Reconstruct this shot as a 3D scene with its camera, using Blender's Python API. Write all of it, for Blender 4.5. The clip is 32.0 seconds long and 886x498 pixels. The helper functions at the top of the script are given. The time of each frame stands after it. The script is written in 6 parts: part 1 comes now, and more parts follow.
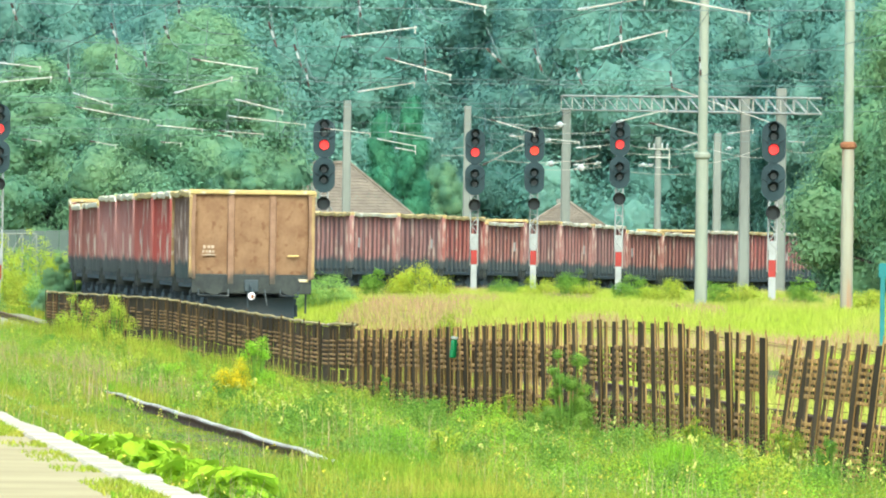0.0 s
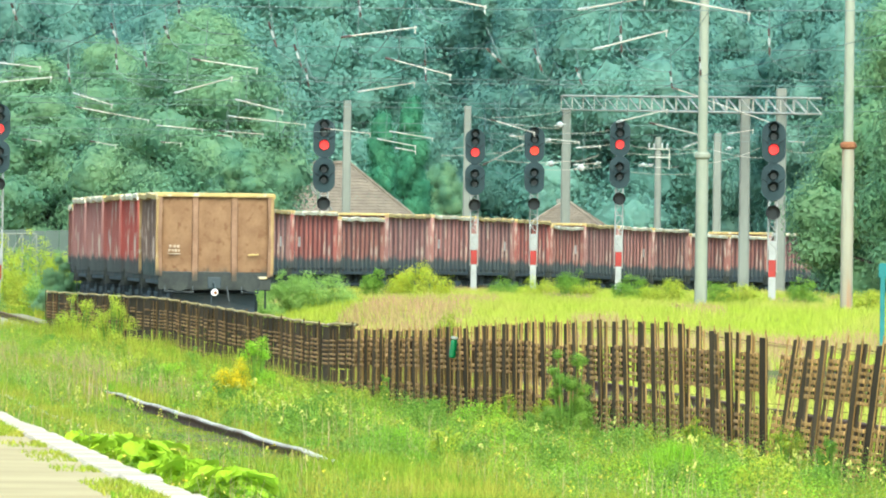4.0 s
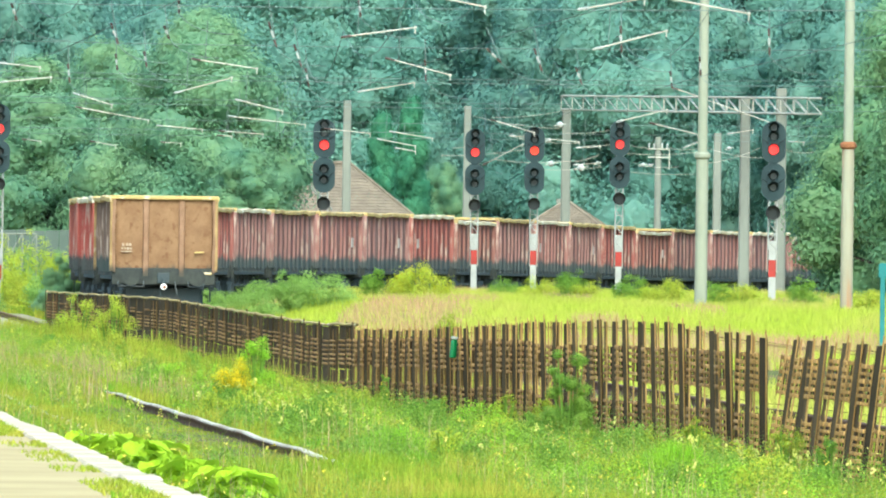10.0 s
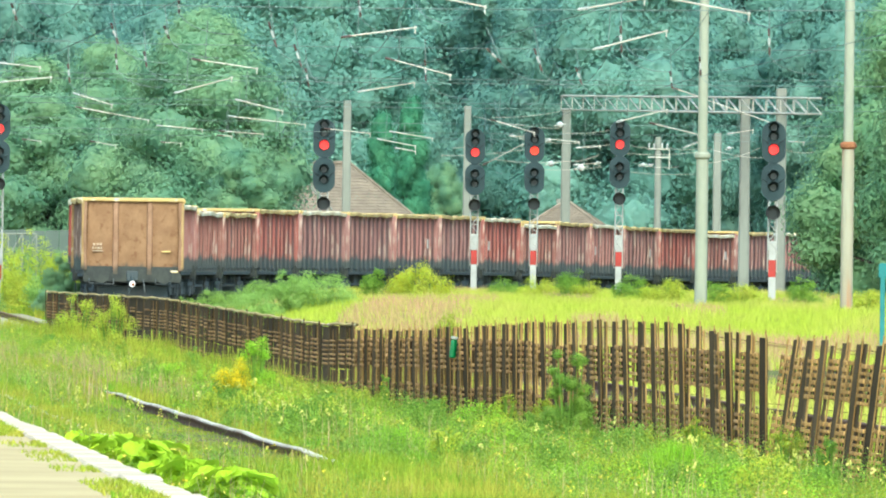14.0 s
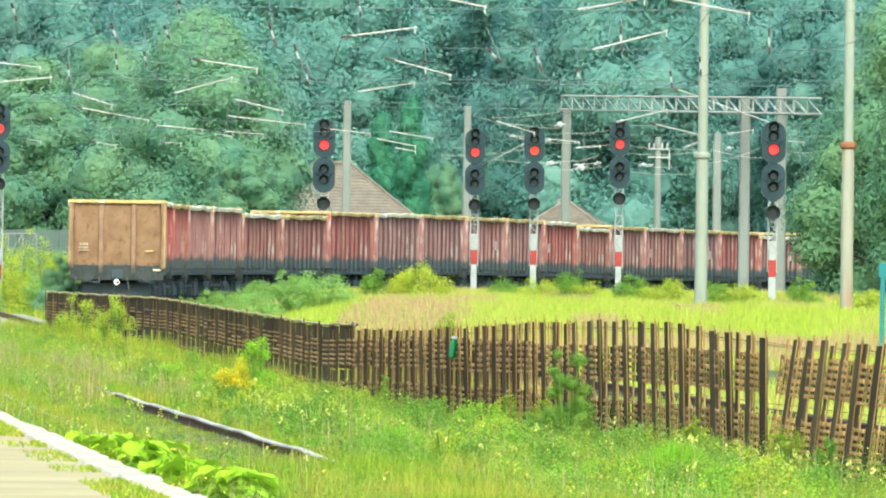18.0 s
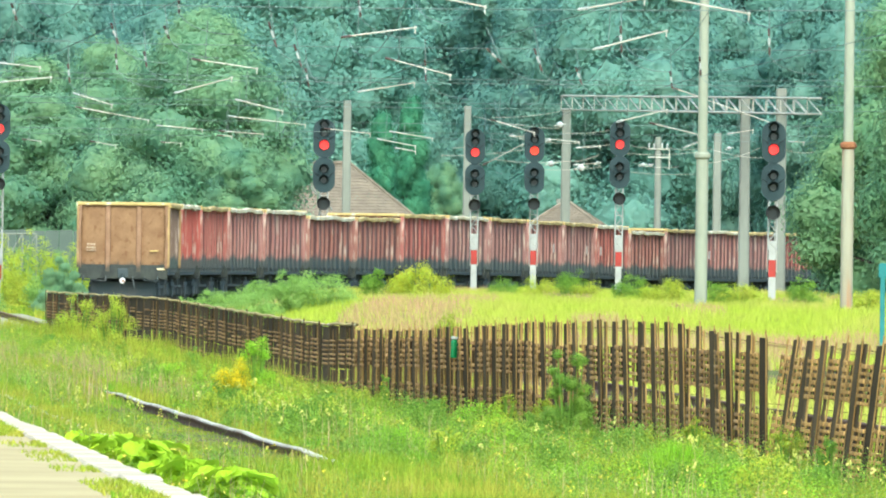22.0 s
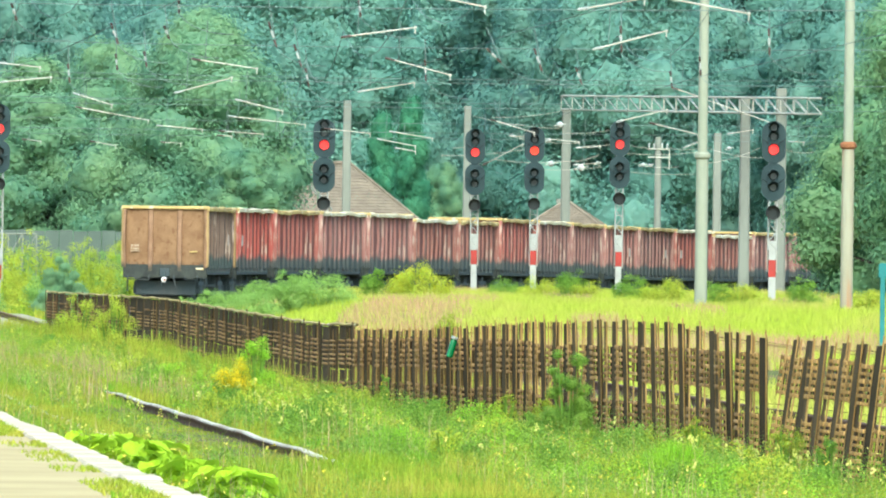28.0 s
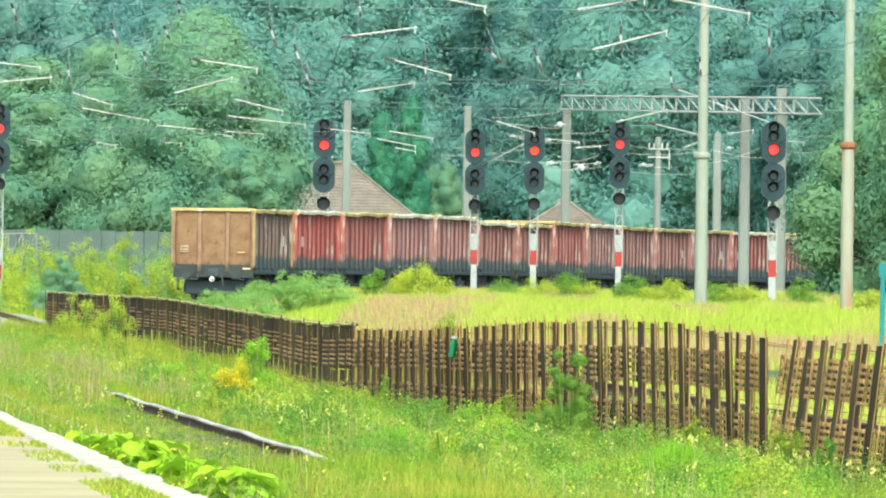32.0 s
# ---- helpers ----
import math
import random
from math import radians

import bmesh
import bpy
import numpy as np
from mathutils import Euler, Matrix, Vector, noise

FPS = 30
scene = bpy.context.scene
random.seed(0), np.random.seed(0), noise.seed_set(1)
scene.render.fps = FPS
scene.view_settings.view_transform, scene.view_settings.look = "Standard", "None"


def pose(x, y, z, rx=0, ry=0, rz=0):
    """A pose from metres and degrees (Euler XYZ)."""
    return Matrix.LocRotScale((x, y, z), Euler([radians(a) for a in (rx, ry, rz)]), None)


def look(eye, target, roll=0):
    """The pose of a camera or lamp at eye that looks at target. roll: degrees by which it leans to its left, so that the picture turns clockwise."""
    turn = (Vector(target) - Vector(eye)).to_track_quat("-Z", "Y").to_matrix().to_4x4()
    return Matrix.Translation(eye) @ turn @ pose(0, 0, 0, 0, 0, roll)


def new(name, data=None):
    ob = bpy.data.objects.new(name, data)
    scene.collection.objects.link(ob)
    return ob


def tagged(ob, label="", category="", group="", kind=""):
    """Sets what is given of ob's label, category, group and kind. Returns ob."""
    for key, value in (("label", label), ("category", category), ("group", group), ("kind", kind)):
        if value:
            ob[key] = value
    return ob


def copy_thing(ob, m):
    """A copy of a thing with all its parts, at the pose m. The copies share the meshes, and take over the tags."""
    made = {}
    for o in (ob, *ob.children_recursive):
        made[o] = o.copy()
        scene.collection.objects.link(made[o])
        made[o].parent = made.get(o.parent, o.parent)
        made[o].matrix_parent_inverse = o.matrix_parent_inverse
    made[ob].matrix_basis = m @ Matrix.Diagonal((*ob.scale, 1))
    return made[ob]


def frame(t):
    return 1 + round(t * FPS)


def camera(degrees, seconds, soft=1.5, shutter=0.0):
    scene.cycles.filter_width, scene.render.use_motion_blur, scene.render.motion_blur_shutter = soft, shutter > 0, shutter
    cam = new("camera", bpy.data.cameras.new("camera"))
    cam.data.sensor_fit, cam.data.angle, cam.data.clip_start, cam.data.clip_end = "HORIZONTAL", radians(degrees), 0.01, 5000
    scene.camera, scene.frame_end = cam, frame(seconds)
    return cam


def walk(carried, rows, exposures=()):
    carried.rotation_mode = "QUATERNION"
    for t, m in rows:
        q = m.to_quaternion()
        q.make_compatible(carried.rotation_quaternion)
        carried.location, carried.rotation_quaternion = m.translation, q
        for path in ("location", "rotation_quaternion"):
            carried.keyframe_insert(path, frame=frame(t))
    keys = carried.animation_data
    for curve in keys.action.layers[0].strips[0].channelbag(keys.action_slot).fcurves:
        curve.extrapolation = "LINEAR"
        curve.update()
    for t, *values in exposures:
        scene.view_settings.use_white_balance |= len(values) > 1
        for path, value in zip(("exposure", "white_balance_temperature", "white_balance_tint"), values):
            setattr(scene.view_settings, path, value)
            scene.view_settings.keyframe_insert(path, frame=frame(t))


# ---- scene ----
# A freight train of open wagons leaves a country station round a long bend, seen through a very long lens.
cam = camera(3.177, 32.0, soft=2.0)
EYE = (0.0, 0.0, 1.93)
VIEW = look(EYE, (0.0, 500.0, 1.934), 0.745)
walk(cam, [(0.0, VIEW), (32.0, VIEW)], [(0.0, 1.55, 5950, -8), (32.0, 1.55, 5950, -8)])

# ---- light: bright hazy overcast, sun high behind the camera ----
world = bpy.data.worlds.new("sky")
scene.world = world
world.use_nodes = True
wn = world.node_tree.nodes
sky = wn.new("ShaderNodeTexSky")
sky.sky_type, sky.sun_disc = "NISHITA", False
sky.sun_elevation, sky.sun_rotation = radians(45), radians(173)
sky.dust_density, sky.ozone_density = 3.0, 2.0
world.node_tree.links.new(sky.outputs[0], wn["Background"].inputs[0])
wn["Background"].inputs[1].default_value = 0.15
sun = new("sun", bpy.data.lights.new("sun", "SUN"))
sun.data.energy, sun.data.angle, sun.data.color = 1.0, radians(30), (1.0, 0.96, 0.86)
sun.matrix_world = look((12, -95, 95), (0, 0, 0))


# ---- materials ----
def material(name, base, other=None, rough=0.85, metal=0.0, scale=3.0, fine=40.0, bump=0.3, thin=0.0, island=0.0, per_object=0.0, emit=None, stretch=(1, 1, 1), patch=0.5, dirt=None, dirt_at=0.62, soot=None, spec=None):
    m = bpy.data.materials.new(name)
    m.use_nodes = True
    n, l = m.node_tree.nodes, m.node_tree.links
    b = n["Principled BSDF"]
    other = other or tuple(c * 0.7 for c in base)
    co = n.new("ShaderNodeTexCoord")
    mp = n.new("ShaderNodeMapping")
    mp.inputs["Scale"].default_value = stretch
    l.new(co.outputs["Object"], mp.inputs[0])
    big, small = n.new("ShaderNodeTexNoise"), n.new("ShaderNodeTexNoise")
    big.inputs["Scale"].default_value, small.inputs["Scale"].default_value = scale, fine
    big.inputs["Detail"].default_value, small.inputs["Detail"].default_value = 5.0, 3.0
    l.new(mp.outputs[0], big.inputs["Vector"])
    l.new(mp.outputs[0], small.inputs["Vector"])
    mix = n.new("ShaderNodeMix")
    mix.data_type = "RGBA"
    mix.inputs[6].default_value, mix.inputs[7].default_value = (*base, 1), (*other, 1)
    ramp = n.new("ShaderNodeMapRange")
    ramp.inputs[1].default_value, ramp.inputs[2].default_value = patch - 0.16, patch + 0.16
    add = n.new("ShaderNodeMath")
    add.operation = "MULTIPLY_ADD"
    add.inputs[1].default_value = 0.3
    l.new(small.outputs["Fac"], add.inputs[0])
    sub = n.new("ShaderNodeMath")
    sub.operation = "SUBTRACT"
    sub.inputs[1].default_value = 0.15
    l.new(big.outputs["Fac"], sub.inputs[0])
    l.new(sub.outputs[0], add.inputs[2])
    l.new(add.outputs[0], ramp.inputs[0])
    l.new(ramp.outputs[0], mix.inputs[0])
    colour = mix.outputs[2]
    if dirt:
        third = n.new("ShaderNodeTexNoise")
        third.inputs["Scale"].default_value, third.inputs["Detail"].default_value = scale * 2.3, 6.0
        l.new(mp.outputs[0], third.inputs["Vector"])
        r2 = n.new("ShaderNodeMapRange")
        r2.inputs[1].default_value, r2.inputs[2].default_value = dirt_at - 0.04, dirt_at + 0.08
        l.new(third.outputs["Fac"], r2.inputs[0])
        mx = n.new("ShaderNodeMix")
        mx.data_type = "RGBA"
        mx.inputs[7].default_value = (*dirt, 1)
        l.new(colour, mx.inputs[6])
        l.new(r2.outputs[0], mx.inputs[0])
        colour = mx.outputs[2]
    if soot:
        # brake dust and mud thrown up from the wheels: a ragged dark band low on the sides
        sep, drip = n.new("ShaderNodeSeparateXYZ"), n.new("ShaderNodeTexNoise")
        l.new(co.outputs["Object"], sep.inputs[0])
        stretch_drip = n.new("ShaderNodeMapping")
        stretch_drip.inputs["Scale"].default_value = (3.0, 3.0, 0.5)
        l.new(co.outputs["Object"], stretch_drip.inputs[0])
        l.new(stretch_drip.outputs[0], drip.inputs["Vector"])
        drip.inputs["Scale"].default_value, drip.inputs["Detail"].default_value = 1.6, 5.0
        rag = n.new("ShaderNodeMath")
        rag.operation = "MULTIPLY_ADD"
        rag.inputs[1].default_value = 0.6
        l.new(drip.outputs["Fac"], rag.inputs[0])
        l.new(sep.outputs[2], rag.inputs[2])
        band = n.new("ShaderNodeMapRange")
        band.interpolation_type = "SMOOTHSTEP"
        band.inputs[1].default_value, band.inputs[2].default_value = soot[3], soot[4]
        band.inputs[3].default_value, band.inputs[4].default_value = 0.92, 0.0
        l.new(rag.outputs[0], band.inputs[0])
        ms2 = n.new("ShaderNodeMix")
        ms2.data_type = "RGBA"
        ms2.inputs[7].default_value = (*soot[:3], 1)
        l.new(colour, ms2.inputs[6])
        l.new(band.outputs[0], ms2.inputs[0])
        colour = ms2.outputs[2]
    if island or per_object:
        hsv = n.new("ShaderNodeHueSaturation")
        src = n.new("ShaderNodeNewGeometry").outputs["Random Per Island"] if island else n.new("ShaderNodeObjectInfo").outputs["Random"]
        amount = island or per_object
        va = n.new("ShaderNodeMapRange")
        va.inputs[3].default_value, va.inputs[4].default_value = 1 - amount, 1 + amount
        l.new(src, va.inputs[0])
        l.new(va.outputs[0], hsv.inputs["Value"])
        l.new(colour, hsv.inputs["Color"])
        colour = hsv.outputs[0]
    l.new(colour, b.inputs["Base Color"])
    b.inputs["Roughness"].default_value, b.inputs["Metallic"].default_value = rough, metal
    b.inputs["Specular IOR Level"].default_value = spec if spec is not None else 0.5 if rough < 0.6 else 0.2
    if bump:
        bp = n.new("ShaderNodeBump")
        bp.inputs["Strength"].default_value, bp.inputs["Distance"].default_value = bump, 0.02
        l.new(small.outputs["Fac"], bp.inputs["Height"])
        l.new(bp.outputs[0], b.inputs["Normal"])
    if thin:
        t = n.new("ShaderNodeBsdfTranslucent")
        l.new(colour, t.inputs[0])
        ms = n.new("ShaderNodeMixShader")
        ms.inputs[0].default_value = thin
        l.new(b.outputs[0], ms.inputs[1])
        l.new(t.outputs[0], ms.inputs[2])
        l.new(ms.outputs[0], n["Material Output"].inputs["Surface"])
    if emit:
        b.inputs["Emission Color"].default_value, b.inputs["Emission Strength"].default_value = (*emit[:3], 1), emit[3]
    return m


M_GROUND = material("soil_and_grass", (0.10, 0.13, 0.035), (0.16, 0.12, 0.06), scale=0.4, fine=9, spec=0.02)
M_GRASS = material("grass_blade", (0.245, 0.355, 0.022), (0.43, 0.39, 0.05), scale=0.9, fine=3, bump=0, thin=0.35, island=0.35, rough=0.7, stretch=(1, 0.14, 1), dirt=(0.16, 0.33, 0.02), dirt_at=0.57)
M_DRY = material("dry_meadow_blade", (0.56, 0.31, 0.18), (0.50, 0.36, 0.15), scale=0.6, fine=3, bump=0, thin=0.3, island=0.2, rough=0.8, stretch=(1, 0.2, 1))
M_FIELD = material("meadow_blade", (0.45, 0.53, 0.05), (0.55, 0.48, 0.11), scale=0.22, fine=2, bump=0, thin=0.35, island=0.25, rough=0.7, stretch=(1, 0.12, 1), patch=0.55)
M_STRAW = material("dry_stem", (0.55, 0.42, 0.20), (0.42, 0.33, 0.12), scale=1, bump=0, thin=0.3, island=0.3)
M_TUSSOCK = material("lush_grass_blade", (0.30, 0.53, 0.03), (0.40, 0.58, 0.05), scale=2, fine=6, bump=0, thin=0.4, island=0.25, rough=0.7)
M_SEED = material("reddish_seed_stem", (0.46, 0.30, 0.17), (0.36, 0.30, 0.10), scale=1, bump=0, thin=0.3, island=0.3)
M_WEED = material("weed_leaf", (0.16, 0.30, 0.04), (0.27, 0.40, 0.05), scale=0.8, fine=6, bump=0, thin=0.35, island=0.35, rough=0.6)
M_WEED_PALE = material("pale_weed_leaf", (0.28, 0.45, 0.10), (0.37, 0.52, 0.13), scale=0.8, fine=6, bump=0, thin=0.4, island=0.2, rough=0.7)
M_BURDOCK = material("broad_leaf", (0.44, 0.58, 0.03), (0.32, 0.52, 0.04), scale=1.5, bump=0.1, thin=0.3, island=0.2, rough=0.55, spec=0.02)
M_LIME = material("lime_shrub_leaf", (0.42, 0.52, 0.04), (0.52, 0.52, 0.07), scale=0.8, fine=6, bump=0, thin=0.4, island=0.25, rough=0.7)
M_GOLD = material("golden_petal", (0.76, 0.58, 0.015), (0.66, 0.54, 0.03), bump=0, thin=0.2, island=0.2)
M_YELLOW = material("yellow_petal", (0.85, 0.68, 0.05), (0.7, 0.62, 0.2), bump=0, thin=0.2, island=0.15)
M_PALE_FLOWER = material("pale_yellow_petal", (0.70, 0.66, 0.14), (0.62, 0.60, 0.18), bump=0, thin=0.3, island=0.15)
# broadleaf green is paled and blued a little to stand in for haze
M_LEAF = material("broadleaf_foliage", (0.195, 0.375, 0.24), (0.32, 0.48, 0.255), scale=0.5, fine=3, bump=0, thin=0.5, island=0.05, rough=0.7)
M_LEAF_LIGHT = material("light_foliage", (0.21, 0.39, 0.21), (0.34, 0.48, 0.23), scale=0.5, fine=3, bump=0, thin=0.5, island=0.05, rough=0.7)
# distance haze is painted into this leaf colour as a pale teal tint
M_LEAF_HAZED = material("hazed_far_wood_foliage", (0.205, 0.395, 0.325), (0.315, 0.495, 0.375), scale=0.35, fine=2, bump=0, thin=0.5, island=0.05, rough=0.7, stretch=(1, 1, 0.4), patch=0.6)
M_THUJA = material("thuja_foliage", (0.062, 0.215, 0.12), (0.095, 0.265, 0.135), scale=1, fine=4, bump=0, thin=0.2, island=0.22)
M_BARK = material("bark", (0.075, 0.06, 0.045), (0.045, 0.036, 0.03), scale=2, fine=18, bump=0.6, stretch=(1, 1, 0.2))
M_BALLAST = material("ballast", (0.20, 0.17, 0.14), (0.10, 0.085, 0.07), scale=2, fine=22, bump=0.9, spec=0.05)
M_BALLAST_PALE = material("pale_gravel", (0.42, 0.38, 0.28), (0.30, 0.26, 0.19), scale=2, fine=22, bump=0.9, spec=0.02)
M_RAIL = material("rusty_rail", (0.20, 0.12, 0.08), (0.12, 0.07, 0.05), rough=0.8, metal=0.0, scale=2, fine=30, spec=0.05)
M_RAILTOP = material("worn_rail_head", (0.60, 0.55, 0.44), (0.40, 0.31, 0.22), rough=0.6, metal=0.0, scale=1.2, fine=20, stretch=(1, 0.3, 1), spec=0.1)
M_PLATFORM = material("platform_concrete", (0.47, 0.375, 0.20), (0.39, 0.305, 0.16), scale=0.6, fine=8, bump=0.3, spec=0.02)
M_KERB = material("whitewashed_kerb", (0.53, 0.45, 0.335), (0.40, 0.33, 0.225), scale=1.2, fine=12, patch=0.62, spec=0.02)
M_FPOST = material("old_dark_fence_post", (0.13, 0.087, 0.045), (0.09, 0.06, 0.032), scale=2, fine=20, per_object=0.35, spec=0.02)
M_BROWN = material("brown_weathered_sheet", (0.115, 0.078, 0.045), (0.075, 0.05, 0.03), scale=1.5, fine=14, per_object=0.25, stretch=(1, 1, 0.3), spec=0.02)
M_FROD = material("rusty_rod", (0.42, 0.26, 0.09), (0.27, 0.155, 0.055), scale=3, fine=20, per_object=0.3, spec=0.02)
M_RUNG = material("rusty_plate_strip", (0.56, 0.33, 0.115), (0.36, 0.18, 0.06), scale=2.5, fine=25, per_object=0.3, spec=0.02)
M_RUNGS = material("rusty_plate_strips", (0.48, 0.29, 0.13), (0.28, 0.15, 0.065), scale=2.5, fine=25, island=0.3, spec=0.02)
# dark brown that paints the shade inside the fence's punched slots
M_SLOT_SHADE = material("slot_shade_brown", (0.085, 0.045, 0.024), (0.05, 0.028, 0.016), scale=2, fine=15, spec=0.02)
M_CONCRETE = material("pole_concrete", (0.32, 0.33, 0.245), (0.255, 0.265, 0.195), scale=0.8, fine=10, stretch=(1, 1, 0.25))
M_CONCRETE_OLD = material("weathered_concrete", (0.24, 0.245, 0.20), (0.175, 0.175, 0.145), scale=0.8, fine=10, stretch=(1, 1, 0.25))
M_STREAK = material("rust_streaked_concrete", (0.35, 0.34, 0.25), (0.31, 0.25, 0.165), scale=1.6, fine=10, stretch=(1, 1, 0.12), dirt=(0.38, 0.20, 0.10), dirt_at=0.6)
M_RUST = material("rust_band", (0.30, 0.13, 0.06), (0.22, 0.09, 0.04), scale=4, fine=25)
M_STEEL = material("galvanised_steel", (0.60, 0.58, 0.48), (0.45, 0.43, 0.36), rough=0.55, metal=0.3, scale=2, fine=14)
M_TUBE = material("weathered_tube", (0.60, 0.56, 0.48), (0.45, 0.38, 0.30), rough=0.6, metal=0.2, scale=2, fine=9)
M_GANTRY = material("weathered_lattice_steel", (0.56, 0.52, 0.43), (0.44, 0.39, 0.31), rough=0.75, scale=2, fine=14)
M_WIRE = material("catenary_wire", (0.22, 0.27, 0.25), (0.16, 0.20, 0.18), rough=0.6, bump=0)
M_GLAZE = material("brown_insulator_glaze", (0.14, 0.09, 0.07), (0.08, 0.05, 0.04), rough=0.25, bump=0)
M_PORCELAIN = material("white_insulator", (0.50, 0.50, 0.46), (0.40, 0.39, 0.35), rough=0.3, bump=0)
# dark board colour lifted towards teal, haze painted in
M_SIGNAL = material("hazed_signal_backboard", (0.036, 0.058, 0.06), (0.026, 0.042, 0.044), rough=0.75, scale=2, fine=20, bump=0.1)
M_HOOD = material("signal_hood", (0.022, 0.026, 0.028), rough=0.5, bump=0)
M_LENS = material("unlit_lens", (0.02, 0.03, 0.032), rough=0.4, bump=0)
M_RED_LIGHT = material("red_signal_light", (0.8, 0.03, 0.02), rough=0.3, bump=0, emit=(1.0, 0.03, 0.035, 0.45))
M_AMBER_LIGHT = material("amber_signal_light", (0.8, 0.05, 0.02), rough=0.3, bump=0, emit=(1.0, 0.035, 0.02, 0.5))
M_WHITE = material("white_mast_paint", (0.39, 0.385, 0.35), (0.30, 0.295, 0.265), scale=3, fine=20, patch=0.6)
M_RED = material("red_mast_paint", (0.40, 0.05, 0.04), (0.30, 0.05, 0.04), scale=3, fine=20)
M_TEAL = material("teal_post_paint", (0.05, 0.22, 0.21), (0.04, 0.17, 0.16), scale=3, fine=20)
# grime colour raised and blued to include the haze in front of it
M_BLACK = material("hazed_grimy_underframe", (0.06, 0.078, 0.082), (0.085, 0.09, 0.088), scale=1.5, fine=12)
M_SOLE = material("grimy_buffer_beam", (0.060, 0.064, 0.054), (0.032, 0.036, 0.034), scale=1.5, fine=12)
M_CAP = material("yellowed_top_rim", (0.58, 0.43, 0.16), (0.42, 0.29, 0.12), scale=1.0, fine=14, dirt=(0.75, 0.70, 0.55))
M_CAPW = material("chalky_top_rim", (0.70, 0.62, 0.42), (0.58, 0.46, 0.28), scale=0.5, fine=14, dirt=(0.78, 0.73, 0.60), dirt_at=0.55)
M_END = material("rusty_orange_end_wall", (0.265, 0.155, 0.08), (0.20, 0.108, 0.054), scale=2.3, fine=16, dirt=(0.17, 0.085, 0.04), dirt_at=0.60, soot=(0.07, 0.065, 0.05, 1.46, 1.7))
M_POST = material("faded_end_post", (0.30, 0.175, 0.105), (0.22, 0.125, 0.072), scale=2, fine=16, dirt=(0.24, 0.12, 0.07), dirt_at=0.68, soot=(0.07, 0.065, 0.05, 1.46, 1.7))
M_CORNER = material("ochre_corner_post", (0.40, 0.27, 0.12), (0.30, 0.19, 0.085), scale=2, fine=16, dirt=(0.5, 0.42, 0.28), dirt_at=0.66, soot=(0.07, 0.065, 0.05, 1.46, 1.7))
M_DISC = material("white_tail_disc", (0.85, 0.82, 0.80), (0.7, 0.66, 0.62), bump=0)
M_ROOF = material("old_clay_tile", (0.23, 0.185, 0.135), (0.17, 0.135, 0.10), scale=1.5, fine=9, per_object=0.15, island=0.0)
M_PLASTER = material("pale_plaster", (0.60, 0.56, 0.46), (0.48, 0.44, 0.36), scale=0.8, fine=8)
M_WOODDK = material("dark_timber", (0.16, 0.12, 0.09), (0.10, 0.08, 0.06), scale=2, fine=14)
M_GLASS = material("window_glass", (0.04, 0.055, 0.06), rough=0.08, bump=0)
M_WALL = material("grey_board_wall", (0.12, 0.15, 0.12), (0.085, 0.11, 0.088), scale=0.7, fine=8)
M_GREEN = material("green_plastic", (0.02, 0.21, 0.06), (0.015, 0.16, 0.045), rough=0.25, bump=0.05)


# ---- mesh helpers ----
def part(name, bm, mat, parent=None, label=""):
    me = bpy.data.meshes.new(name)
    bm.to_mesh(me)
    bm.free()
    me.materials.append(mat)
    ob = new(name, me)
    if parent:
        ob.parent = parent
    return tagged(ob, label)


def shared(name, mesh, parent, m):
    ob = new(name, mesh)
    ob.parent = parent
    ob.matrix_basis = m
    return ob


def box(bm, x0, x1, y0, y1, z0, z1, bevel=0.0, m=None):
    r = bmesh.ops.create_cube(bm, size=1.0)
    vs = r["verts"]
    for v in vs:
        v.co = Vector((x0 + (v.co.x + 0.5) * (x1 - x0), y0 + (v.co.y + 0.5) * (y1 - y0), z0 + (v.co.z + 0.5) * (z1 - z0)))
    if m is not None:
        bmesh.ops.transform(bm, matrix=m, verts=vs)
    if bevel:
        es = list({e for v in vs for e in v.link_edges})
        bmesh.ops.bevel(bm, geom=es, offset=bevel, segments=1, affect="EDGES")
    return bm


def rod(bm, a, b, r0, r1=None, n=8):
    a, b = Vector(a), Vector(b)
    d = b - a
    m = Matrix.Translation((a + b) / 2) @ d.to_track_quat("Z", "Y").to_matrix().to_4x4()
    bmesh.ops.create_cone(bm, cap_ends=True, segments=n, radius1=r0, radius2=r0 if r1 is None else r1, depth=d.length, matrix=m)
    return bm


def lathe(bm, a, b, profile, n=10):
    """Turned form round the line from a to b: profile rows of (share of the way, radius)."""
    a, b = Vector(a), Vector(b)
    q = (b - a).to_track_quat("Z", "Y").to_matrix()
    rings = []
    for s, r in profile:
        c = a.lerp(b, s)
        rings.append([bm.verts.new(c + q @ Vector((r * math.cos(k * math.tau / n), r * math.sin(k * math.tau / n), 0))) for k in range(n)])
    for p, q2 in zip(rings, rings[1:]):
        for k in range(n):
            bm.faces.new((p[k], p[(k + 1) % n], q2[(k + 1) % n], q2[k]))
    bm.faces.new(rings[0][::-1])
    bm.faces.new(rings[-1])
    return bm


